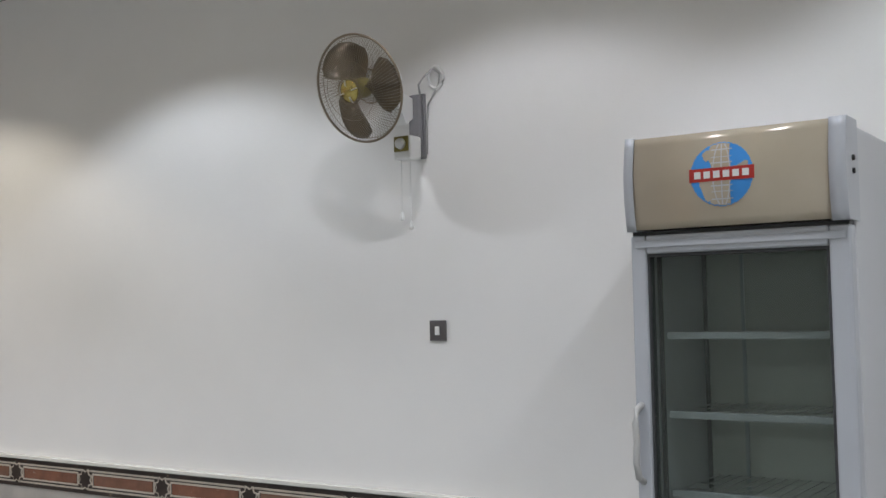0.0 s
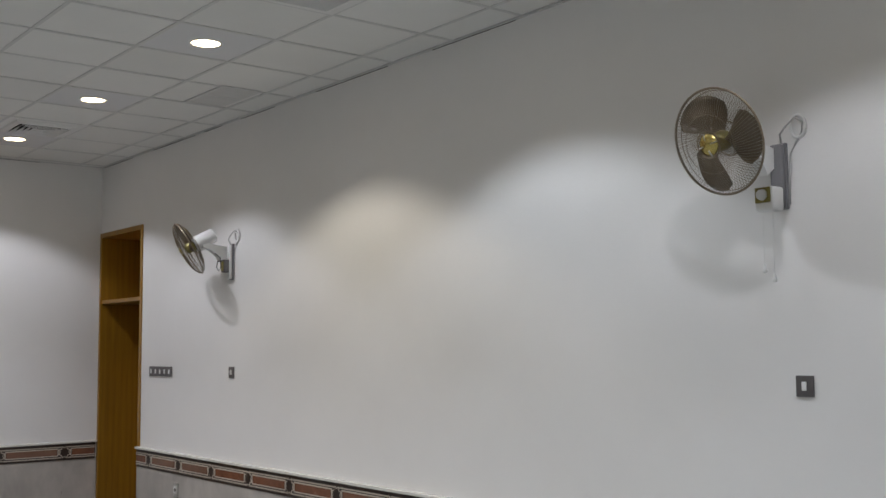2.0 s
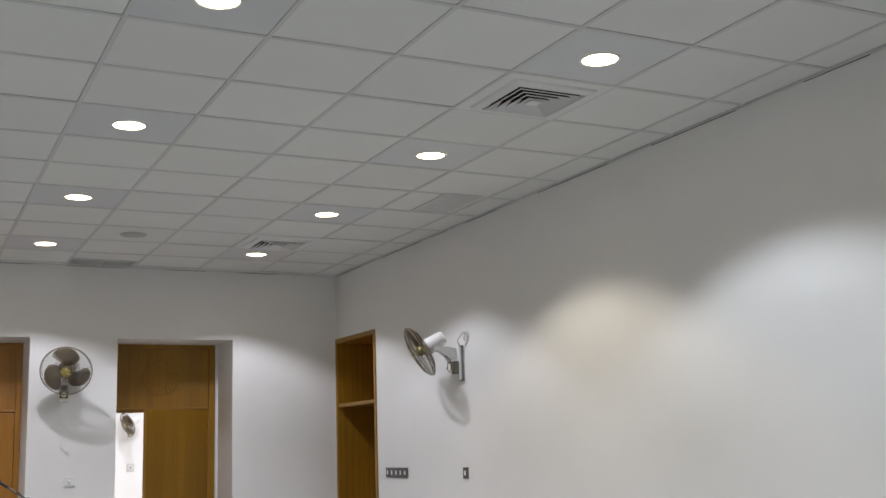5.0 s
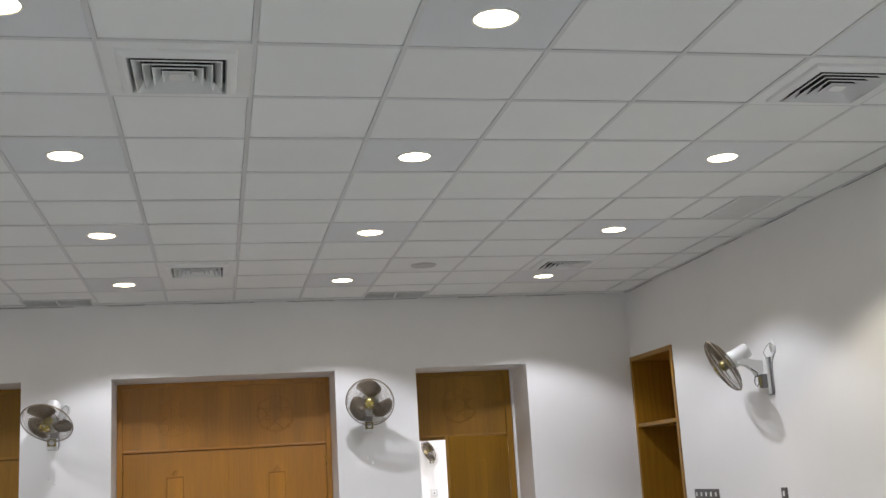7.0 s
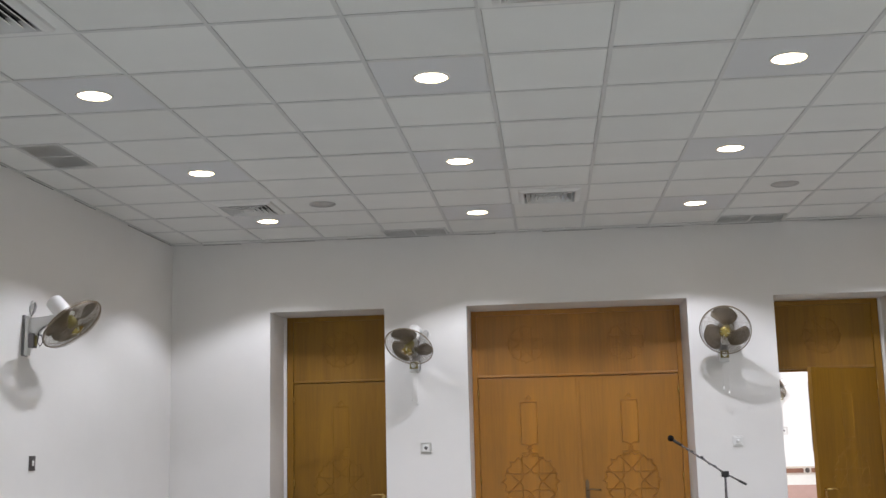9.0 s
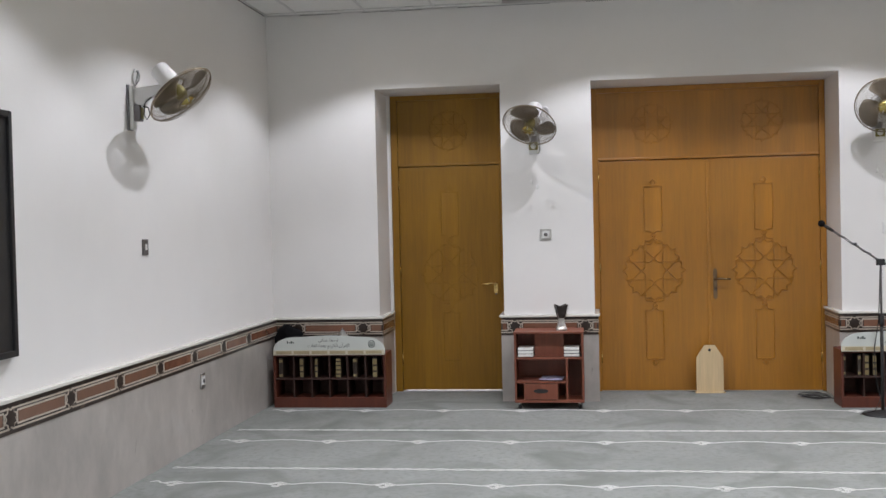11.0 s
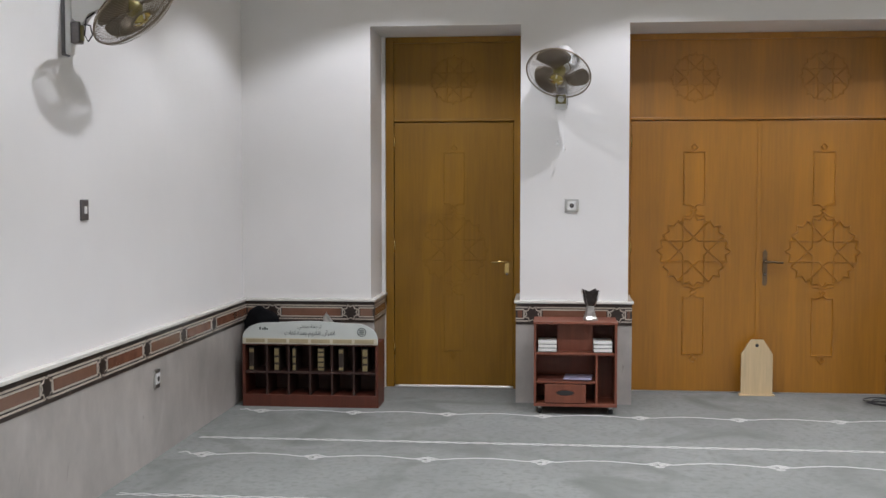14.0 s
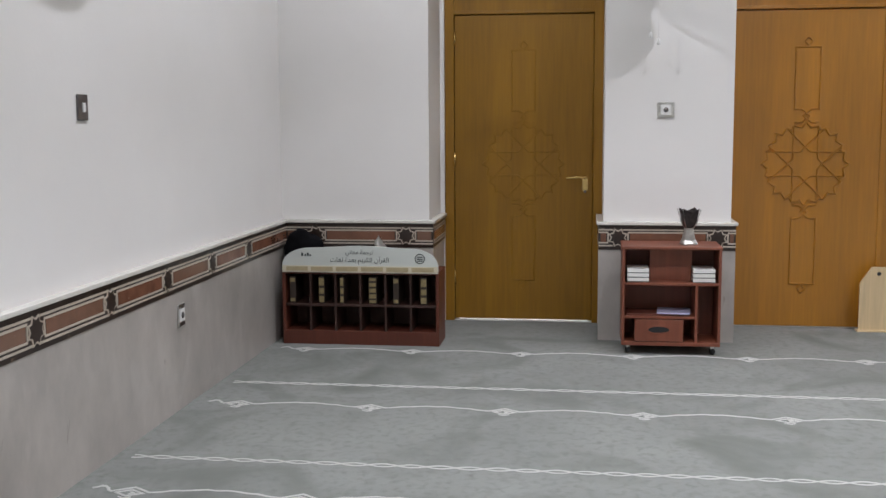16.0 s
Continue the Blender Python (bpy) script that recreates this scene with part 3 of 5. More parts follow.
def door_set(name, a, b, nib, kind, label):
    """The wooden door filling a recess from y = a to b; local x is y - a."""
    na, nb = nib[0] + 0.002, nib[1] + 0.002
    wood = OAK if kind == "double" else OAK_SINGLE
    r = root(name, pose(DOOR_X, a, 0, 0, 0, 90), label, "door", "", "structure")
    # in this pose local x runs along world y and local y runs along world -x, away from the room
    w = b - a
    fr = 0.062 if kind != "double" else 0.05
    top, tz = HEAD - 0.002, 2.055
    for x0, x1 in ((na, na + fr), (w - nb - fr, w - nb)):
        part("jamb", box(B(), x0, x1, -0.012, 0.10, 0, top, 0.003), wood, r, "oak door jamb")
    part("head", box(B(), na + fr, w - nb - fr, -0.012, 0.10, top - 0.045, top, 0.003), wood, r, "oak head rail")
    x0, x1 = na + fr, w - nb - fr
    tr = part("transom_panel", box(B(), x0, x1, 0.012, 0.05, tz + 0.02, top - 0.045), wood, r, "solid oak panel above the leaf")
    rail = part("transom_rail", box(B(), x0, x1, -0.010 if kind == "double" else 0.004, 0.06, tz, tz + 0.022, 0.004), wood, r, "oak transom moulding")
    # Added strips that keep hall light from leaking round leaf and transom.
    for xa, xb, za, zc in ((x0, x0 + 0.022, 0, tz - 0.02), (x1 - 0.022, x1, 0, tz - 0.02), (x0, x1, tz - 0.02, tz + 0.03)):
        part("light_stop", box(B(), xa, xb, 0.062, 0.10, za, zc), wood, r, "oak strip added behind the leaf to block hall light")
    m = pose(0, 0.0125, 0, 90, 0, 0)
    for c in ([(x0 + x1) / 2] if kind != "double" else [x0 + (x1 - x0) * 0.25, x0 + (x1 - x0) * 0.75]):
        bm = B()
        rosette(bm, c, 2.372, 0.188, m, 0.6)
        part("carved_medallion", bm, wood, tr, "round carved star medallion")
    if kind == "double":
        half = (x1 - x0) / 2
        for i in range(2):
            lf = leaf(r, wood, half - 0.005, 1.5)
            lf.location = (x0 + 0.003 + i * half, 0.004, 0)
            if i == 1:
                lever(lf, 0.05, 0.945, 1, BRONZE)
                part("meeting_strip", box(B(), -0.018, 0.014, -0.008, 0.0, 0.02, tz - 0.02, 0.003), wood, lf, "oak cover strip where the leaves meet")
            for z in (0.25, 1.05, 1.85):
                hg = B()
                xh = 0.0 if i == 0 else half - 0.005
                lathe(hg, [(0, 0), (0.008, 0), (0.008, 0.09), (0, 0.09)], 10, pose(xh, -0.006, z))
                part("hinge", hg, BRASS, lf, "brass hinge")
    elif kind == "single":
        lf = leaf(r, wood, x1 - x0 - 0.006, 0.6, gap=0.016)
        lf.location = (x0 + 0.003, 0.006, 0)
        lever(lf, x1 - x0 - 0.055, 0.935, -1, BRASS, False)
        for z in (0.25, 1.05, 1.85):
            hg = lathe(B(), [(0, 0), (0.008, 0), (0.008, 0.09), (0, 0.09)], 10, pose(0.0, -0.006, z))
            part("hinge", hg, BRASS, lf, "brass hinge")
    else:
        # the leaf stands ajar, hinged at the far jamb and swung into the room's recess
        wl = x1 - x0 - 0.006
        lf = leaf(r, wood, wl, 0.45)
        lf.matrix_basis = pose(x1 - 0.003, -0.006, 0) @ pose(0, 0, 0, 0, 0, AJAR) @ pose(-wl, 0, 0)
        lever(lf, 0.06, 0.94, 1, BRASS, False)
        for z in (0.25, 1.05, 1.85):
            hg = lathe(B(), [(0, 0), (0.008, 0), (0.008, 0.09), (0, 0.09)], 10, pose(wl, -0.006, z))
            part("hinge", hg, BRASS, lf, "brass hinge")
    return r


AJAR = 39.0
door_set("door_1", *OPENINGS[0], NIBS[0], "single", "closed carved golden oak single door in a recess")
door_set("door_2", *OPENINGS[1], NIBS[1], "double", "closed carved golden oak double door in a recess")
door_set("door_3", *OPENINGS[2], NIBS[2], "ajar", "carved golden oak single door standing ajar")


def build_niche():
    """The oak-lined recess by the corner, with a fixed shelf."""
    x0, x1, top = NICHE
    r = root("niche", pose(0, 0, 0), "oak lined wall niche with one high shelf", "built-in shelf", "", "structure")
    d = NY + 0.47
    part("side_lining", box(B(), x0 - 0.004, x0 + 0.035, NY - 0.012, d, 0, top - 0.04, 0.002), OAK_FRAME, r, "oak side lining")
    part("side_lining", box(B(), x1 - 0.035, x1 + 0.006, NY - 0.012, d, 0, top - 0.04, 0.002), OAK_FRAME, r, "oak side lining")
    part("top_lining", box(B(), x0 - 0.004, x1 + 0.006, NY - 0.012, d, top - 0.04, top + 0.004, 0.002), OAK_FRAME, r, "oak top lining")
    part("back_board", box(B(), x0 + 0.035, x1 - 0.035, d - 0.02, d, 0, top - 0.04), OAK, r, "oak back board")
    part("shelf", box(B(), x0 + 0.035, x1 - 0.035, NY + 0.0, d - 0.02, 2.035, 2.07, 0.003), OAK_FRAME, r, "oak shelf")


build_niche()


# ---- carpet rows ----
def build_rows():
    y_lo, y_hi = SY + 0.10, NY - 0.12
    d0, dp = -3.922, 0.6455
    r0 = None
    for k in range(11):
        xw = -8.832 + 1.266 * k
        if xw > EX - 0.2:
            break
        bm = B()
        # a wavy line with a small peaked lozenge at each step
        pts = []
        centers = [d0 + dp * i for i in range(12) if d0 + dp * i < y_hi]
        y = y_lo
        flip = pose(0, 0, 0)
        for c in centers:
            span0 = c - 0.085
            n = 12
            ya = pts[-1][1] if pts else y_lo
            for i in range(1, n):
                t = i / n
                arch = math.sin(math.pi * t)
                pts.append((-0.052 * arch + 0.014 * (t if not pts else 1) + 0.005 * math.sin(9 * t * 3.1), ya + (span0 - ya) * t))
            pts += [(0.014, c - 0.074), (-0.036, c), (0.014, c + 0.074)]
        ya = pts[-1][1]
        for i in range(1, 6):
            t = i / 6
            pts.append((0.012 - 0.03 * math.sin(math.pi * t), ya + (y_hi - ya) * t))
        bead(bm, pts, 0.0115, 0.003, False, pose(xw, 0, 0.0008))
        for c in centers:
            bead(bm, [(-0.006, c), (0.026, c + 0.052), (0.058, c), (0.026, c - 0.052)], 0.0095, 0.0032, True, pose(xw, 0, 0.0008))
            bead(bm, [(0.014, c), (0.026, c + 0.020), (0.038, c)], 0.0075, 0.003, False, pose(xw, 0, 0.0008))
            bead(bm, [(0.068, c - 0.024), (0.082, c), (0.068, c + 0.024)], 0.009, 0.003, False, pose(xw, 0, 0.0008))
        part("wavy_row", bm, YARN, FLOOR, "cream woven wavy prayer row with lozenges")
        xb = -7.978 + 1.278 * k
        if xb > EX - 0.1:
            continue
        bm = B()
        n = int((y_hi - y_lo) / 0.0165)
        for sg in (-1, 1):
            line = [(sg * 0.0175 * math.sin(math.pi * (y_lo + (y_hi - y_lo) * i / n) / 0.115), y_lo + (y_hi - y_lo) * i / n) for i in range(n + 1)]
            bead(bm, line, 0.0085, 0.003 + 0.0003 * sg, False, pose(xb, 0, 0.0008))
        part("braided_row", bm, YARN, FLOOR, "cream woven braided prayer row")


build_rows()


# ---- ceiling fittings ----
def build_vents():
    first = None
    for x, y in VENTS:
        if first is None:
            r = root("ceiling_vent", pose(x, y, CEIL), "white square four-way ceiling air diffuser", "ceiling vent", "four-way ceiling diffusers")
            bm = box(B(), -0.20, 0.20, -0.20, 0.20, 0.10, 0.106)
            for x0, x1, y0, y1 in ((-0.206, -0.20, -0.206, 0.206), (0.20, 0.206, -0.206, 0.206), (-0.20, 0.20, -0.206, -0.20), (-0.20, 0.20, 0.20, 0.206)):
                box(bm, x0, x1, y0, y1, 0.0, 0.106)
            part("duct_box", bm, DUCT_SHADE, r, "duct box coloured black for the shade inside")

            def square_rings(levels, slots=None):
                bm = B()
                q = [[bm.verts.new((sx * v, sy * v, z)) for sx, sy in ((-1, -1), (1, -1), (1, 1), (-1, 1))] for v, z in levels]
                for k, (u, w) in enumerate(zip(q, q[1:])):
                    for i in range(4):
                        f = bm.faces.new((u[i], u[(i + 1) % 4], w[(i + 1) % 4], w[i]))
                        f.material_index = slots[k] if slots else 0
                return bm
            part("frame", square_rings([(0.296, 0.006), (0.296, -0.001), (0.238, -0.002), (0.232, -0.014), (0.210, -0.024), (0.196, -0.026), (0.190, -0.014), (0.190, 0.03)]), WHITE_PLASTIC, r, "white stepped diffuser frame")
            # White below; the upper faces are black, painting the shade between vanes.
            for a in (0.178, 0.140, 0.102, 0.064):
                part("vane", square_rings([(a, -0.026), (a - 0.004, -0.030), (a - 0.030, 0.006), (a - 0.031, 0.010), (a - 0.002, -0.024), (a, -0.026)], (0, 0, 0, 1, 1)), [WHITE_PLASTIC, DUCT_SHADE], r)
            part("centre_plate", box(B(), -0.034, 0.034, -0.034, 0.034, -0.030, -0.024, 0.002), WHITE_PLASTIC, r)
            first = r
        else:
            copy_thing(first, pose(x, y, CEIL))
    first = None
    for x, y, turn in RETURNS:
        m = pose(x, y, CEIL + 0.002, 0, 0, turn)
        if first is None:
            r = root("return_grille", m, "grey rectangular return air grille in the ceiling", "ceiling vent", "return air grilles")
            bm = B()
            for x0, x1, y0, y1 in ((-0.148, -0.13, -0.295, 0.295), (0.13, 0.148, -0.295, 0.295), (-0.13, 0.13, -0.295, -0.28), (-0.13, 0.13, 0.28, 0.295), (-0.13, 0.13, -0.008, 0.008)):
                box(bm, x0, x1, y0, y1, -0.007, 0.004)
            part("frame", bm, GRID, r, "grey grille frame")
            part("backing", box(B(), -0.13, 0.13, -0.28, 0.28, -0.0005, 0.002), GREY_PLASTIC, r, "pale grey sheet behind the slats")
            s0 = None
            for i in range(13):
                t = pose(-0.12 + 0.02 * i, 0, -0.003, 0, 20, 0)
                if s0 is None:
                    s0 = part("slat", box(B(), -0.0085, 0.0085, -0.279, 0.279, -0.001, 0.001), GRILLE, r)
                    s0.matrix_basis = t
                else:
                    share("slat", s0, t, r)
            first = r
        else:
            copy_thing(first, m)
    first = None
    for x, y in SPEAKERS:
        if first is None:
            r = root("ceiling_speaker", pose(x, y, CEIL + 0.004), "round grey flush ceiling loudspeaker", "speaker", "ceiling loudspeakers")
            part("rim", lathe(B(), [(0.092, 0.003), (0.104, 0.003), (0.106, -0.003), (0.100, -0.008), (0.092, -0.006)], 32), GREY_PLASTIC, r)
            part("grille", lathe(B(), [(0.0, -0.0075), (0.05, -0.007), (0.0925, -0.004), (0.0925, 0.002)], 32), GREY_PLASTIC, r, "grey perforated grille")
            first = r
        else:
            copy_thing(first, pose(x, y, CEIL + 0.004))


build_vents()


# ---- wall fans ----
def build_fan(m, tilt, pan, label, spin=20, cords=True, dark=True, reach=0.262, rise=0.13, aside=0.0, size=0.217):
    """A wall fan; local y = 0 is the wall, the fan looks towards -y. m: the pose of the bracket's middle on the wall."""
    r = root("wall_fan", m, label, "fan", "oscillating wall fans")
    part("wall_plate", box(B(), -0.036, 0.036, -0.014, 0, -0.14, 0.14, 0.005), BRACKET, r, "dark grey wall plate")
    part("bracket_cover", box(B(), -0.030, 0.030, -0.042, -0.014, -0.135, 0.135, 0.010), BRACKET if dark else WHITE_PLASTIC, r, "bracket cover")
    if dark:
        sb = part("switch_box", box(B(), -0.050, 0.036, -0.125, -0.04, -0.15, -0.05, 0.010), WHITE_PLASTIC, r, "white switch box")
        part("switch_face", box(B(), -0.044, 0.030, -0.131, -0.124, -0.118, -0.054, 0.003), OLIVE, sb, "gold switch face")
        part("speed_dial", lathe(B(), [(0, 0), (0.024, 0), (0.021, 0.016), (0, 0.017)], 20, pose(-0.007, -0.130, -0.086, 90, 0, 0)), WHITE_PLASTIC, sb, "white speed dial")
    else:
        sb = part("switch_box", box(B(), -0.026, 0.026, -0.085, -0.040, -0.085, 0.015, 0.006), DARK_METAL, r, "dark switch box")
        part("switch_face", box(B(), -0.018, 0.018, -0.090, -0.084, -0.07, 0.0, 0.003), OLIVE, sb, "gold switch face")
        part("loose_cord", tube(B(), [(0.0, -0.088, 0.005), (0.0, -0.125, 0.0), (0.002, -0.135, -0.045), (0.0, -0.115, -0.075), (0.0, -0.098, -0.045), (0.0, -0.105, 0.03), (0.0, -0.15, 0.06)], 0.0038, 8), BLACK, r, "short black lead")
    bm = B()
    prism(bm, [(0.03, 0.04), (0.03, 0.115), (reach - 0.04, rise - 0.005), (reach, rise - 0.02), (reach, rise - 0.045), (reach - 0.06, rise - 0.055), (0.12, 0.05), (0.09, 0.0)], 0.05, pose(0.025 + aside * 0.5, 0, 0, 90, 0, -90))
    part("arm", bm, WHITE_PLASTIC, r, "white tilting arm")
    head = pose(aside, -reach, rise) @ pose(0, 0, 0, 0, 0, pan) @ pose(0, 0, 0, -tilt, 0, 0)
    # head axes: looks along -y
    ax = head @ pose(0, 0, 0, 90, 0, 0) @ Matrix.Scale(size / 0.217, 4)          # local +z of a lathe runs to -y
    bm = lathe(B(), [(0, -0.135), (0.045, -0.133), (0.056, -0.122), (0.062, -0.02), (0.066, 0.02), (0.05, 0.035), (0, 0.04)], 24, ax)
    part("motor_housing", bm, WHITE_PLASTIC, r, "white motor housing")
    R = 0.217
    bm = B()
    ring = lambda rad, z, n=56: [ax @ Vector((rad * math.cos(2 * math.pi * i / n), rad * math.sin(2 * math.pi * i / n), z)) for i in range(n)]
    for rad, z, tr in ((R, 0.095, 0.0052), (0.07, 0.03, 0.003), (0.205, 0.075, 0.0016)):
        tube(bm, ring(rad, z), tr, 6, True)
    for i in range(84):
        a = 2 * math.pi * i / 84
        tube(bm, [ax @ Vector((q * math.cos(a + tw), q * math.sin(a + tw), z)) for q, z, tw in ((0.06, 0.028, 0), (0.15, 0.045, 0.12), (0.205, 0.073, 0.2), (R, 0.092, 0.22))], 0.0010, 3)
    tagged(part("rear_guard", bm, WIRE, r, "thin wire rear guard"), kind="stuff")
    bm = B()
    for rad, z, tr in ((0.055, 0.155, 0.003), (0.12, 0.149, 0.0012)):
        tube(bm, ring(rad, z), tr, 6, True)
    for i in range(96):
        a = 2 * math.pi * i / 96
        tube(bm, [ax @ Vector((q * math.cos(a + tw), q * math.sin(a + tw), z)) for q, z, tw in ((0.045, 0.156, 0), (0.11, 0.150, 0.1), (0.17, 0.137, 0.2), (0.208, 0.116, 0.25), (R, 0.097, 0.27))], 0.0010, 3)
    fg = tagged(part("front_guard", bm, WIRE, r, "thin wire front guard"), kind="stuff")
    part("badge", lathe(B(), [(0.0, 0.166), (0.02, 0.165), (0.036, 0.161), (0.046, 0.156), (0.046, 0.15), (0.0, 0.149)], 28, ax), GOLD_PLASTIC, fg, "gold centre badge")
    for k in range(4):
        a = math.pi / 2 * k + radians(spin)
        part("badge_tab", tube(B(), [ax @ Vector((q * math.cos(a), q * math.sin(a), z)) for q, z in ((0.022, 0.167), (0.036, 0.1635), (0.047, 0.158))], 0.005, 6, False, 0.5), CHROME, fg, "bright tab on the badge")
    part("hub", lathe(B(), [(0, 0.04), (0.036, 0.042), (0.042, 0.06), (0.04, 0.10), (0.03, 0.118), (0.0, 0.122)], 24, ax), OLIVE, r, "gold brown hub")
    b0 = None
    for k in range(3):
        bm = B()
        rows = []
        n = 9
        for i in range(n):
            t = i / (n - 1)
            q = 0.036 + 0.172 * t
            half = 0.36 + 0.46 * math.sin(math.pi * min(1, 0.10 + 0.62 * t)) * (1 - 0.1 * t)
            mid = 0.30 * t
            if i == n - 1:
                half *= 0.80
            row = []
            for j in range(7):
                s = j / 6 * 2 - 1
                qq = q - 0.020 * t * (s * s) + 0.012 * t * s
                a = 2 * math.pi * k / 3 + radians(spin) + mid + half * s
                z = 0.078 + 0.026 * s * (1 - 0.3 * t)
                row.append(bm.verts.new(ax @ Vector((qq * math.cos(a), qq * math.sin(a), z))))
            rows.append(row)
        for u, v in zip(rows, rows[1:]):
            for j in range(6):
                bm.faces.new((u[j], u[j + 1], v[j + 1], v[j])).smooth = True
        bmesh.ops.solidify(bm, geom=bm.faces[:], thickness=0.0016)
        part("blade", bm, BLADE, r, "smoky brown translucent blade")
    bm = B()
    loop = [(0.025, -0.03, 0.13), (0.035, -0.055, 0.17), (0.06, -0.05, 0.20), (0.09, -0.03, 0.235), (0.115, -0.012, 0.215), (0.105, -0.006, 0.17), (0.075, -0.006, 0.13), (0.05, -0.006, 0.09), (0.042, -0.006, 0.0), (0.040, -0.006, -0.12)]
    tube(bm, loop, 0.0045, 8)
    part("power_cord", bm, GREY_PLASTIC, r, "grey power cord")
    bm = B()
    tube(bm, [(0.092 + 0.036 * math.cos(a), -0.010 - 0.004 * math.sin(a), 0.20 + 0.046 * math.sin(a)) for a in [2 * math.pi * i / 20 for i in range(20)]], 0.007, 8, True)
    part("cable_ring", bm, WHITE_PLASTIC, r, "white cable outlet ring")
    if cords:
        for x, ln in ((-0.028, 0.22), (0.018, 0.26)):
            c = part("pull_cord", tube(B(), [(x, -0.10, -0.148), (x, -0.10, -0.148 - ln)], 0.0011, 6), WHITE_PLASTIC, r, "thin white pull cord")
            part("cord_knob", lathe(B(), [(0, 0.0), (0.004, -0.002), (0.009, -0.022), (0.010, -0.032), (0.006, -0.038), (0, -0.039)], 12, pose(x, -0.10, -0.148 - ln)), WHITE_PLASTIC, c, "white cord knob")
    return r


build_fan(pose(-1.63, NY, 2.288), -18, -3.6, "brown bladed wall fan with gold hub, tilted slightly down", 100, True, True, 0.239, 0.153, -0.061, 0.220)
build_fan(pose(-6.565, NY, 2.262), -30, -19, "brown bladed wall fan tilted down towards the carpet", 70, False, False, 0.238, 0.145, -0.085, 0.214)
build_fan(pose(-6.40, SY, 2.275, 0, 0, 180), -48, -8, "brown bladed wall fan tilted steeply down from the wall", 50, False, False, 0.267, 0.142, 0.026, 0.220)
build_fan(pose(WX, -1.868, 2.245, 0, 0, 90), -48.4, -18, "brown bladed wall fan between two oak doors, tilted down", 75, True, True, 0.244, 0.145, -0.006, 0.2215)
build_fan(pose(WX, 0.905, 2.262, 0, 0, 90), -22, -14.5, "brown bladed wall fan between doors, facing the room", 72, True, True, 0.212, 0.150, 0.007, 0.2185)


# ---- switches and sockets ----
def build_switch(m, w, h, gangs, metal, label, category="switch", white_frame=False):
    r = root("wall_switch" if category == "switch" else "wall_socket", m, label, category)
    part("plate", box(B(), -w / 2, w / 2, -0.010, 0, -h / 2, h / 2, 0.003), metal, r)
    for i in range(gangs):
        x = (i - (gangs - 1) / 2) * (w / gangs)
        if category == "switch":
            k = part("rocker", box(B(), x - 0.011, x + 0.011, -0.0155, -0.0095, -0.018, 0.018, 0.002), WHITE_PLASTIC, r, "white rocker")
        else:
            k = part("insert", box(B(), x - 0.031, x + 0.031, -0.0135, -0.0095, -0.031, 0.031, 0.002), WHITE_PLASTIC, r, "white insert")
            part("face", lathe(B(), [(0, 0), (0.016, 0), (0.014, 0.004), (0, 0.0042)], 16, pose(x, -0.0132, 0, 90, 0, 0)), DARK_METAL if not white_frame else WHITE_PLASTIC, k)
    return r


build_switch(pose(-1.553, NY, 1.418), 0.082, 0.086, 1, DARK_METAL, "dark metal single light switch on the white wall")
build_switch(pose(-6.555, NY, 1.412), 0.082, 0.086, 1, DARK_METAL, "dark metal single light switch below a wall fan")
build_switch(pose(-7.865, NY, 1.404), 0.46, 0.086, 5, DARK_METAL, "dark metal five-gang light switch beside the niche")
build_switch(pose(-6.575, SY, 1.42, 0, 0, 180), 0.082, 0.10, 1, DARK_METAL, "dark metal single light switch below a tilted fan")
build_switch(pose(WX, -1.793, 1.417, 0, 0, 90), 0.098, 0.092, 1, CHROME, "chrome framed white wall outlet between the doors", "socket")
build_switch(pose(WX, 0.982, 1.415, 0, 0, 90), 0.088, 0.088, 1, WHITE_PLASTIC, "white wall outlet between the doors", "socket", True)
build_switch(pose(-7.45, SY + 0.0245, 0.452, 0, 0, 180), 0.078, 0.108, 1, CHROME, "chrome socket on the marble dado", "socket")
build_switch(pose(-7.47, NY - 0.0245, 0.44), 0.078, 0.108, 1, CHROME, "chrome socket set in the marble dado", "socket")


# ---- bookcases ----
def shaped(cp):
    """Joins letters given by their code points, written in visual order."""
    return "".join(chr(c) for c in cp)


LINE_ONE = shaped([0xFEF2, 0xFEE7, 0xFE8E, 0xFECC, 0xFEE3, 0x20, 0xFE94, 0xFEE4, 0xFE9F, 0xFEAE, 0xFE97])
LINE_TWO = shaped([0xFE95, 0xFE8E, 0xFED0, 0xFEDF, 0x20, 0xFE93, 0xFEAA, 0xFECC, 0xFE91, 0x20, 0xFEE2, 0xFEF3, 0xFEAE, 0xFEDC, 0xFEDF, 0xFE8D, 0x20, 0xFEE5, 0xFE81, 0xFEAE, 0xFED8, 0xFEDF, 0xFE8D])


def lettering(text, size, m, mat, parent, width):
    cu = bpy.data.curves.new("lettering", "FONT")
    cu.body, cu.size, cu.extrude, cu.align_x, cu.resolution_u = text, size, 0.02 * size, "CENTER", 3
    tmp = bpy.data.objects.new("lettering", cu)
    scene.collection.objects.link(tmp)
    me = bpy.data.meshes.new_from_object(tmp.evaluated_get(bpy.context.evaluated_depsgraph_get()))
    bpy.data.objects.remove(tmp)
    xs = [v.co.x for v in me.vertices]
    k = width / (max(xs) - min(xs))
    for v in me.vertices:
        v.co.x, v.co.y = (v.co.x - (max(xs) + min(xs)) / 2) * k, v.co.y * k
    me.materials.clear()
    me.materials.append(mat)
    o = new("lettering", me)
    o.parent, o.matrix_basis = parent, m
    return tagged(o, "dark Arabic lettering")


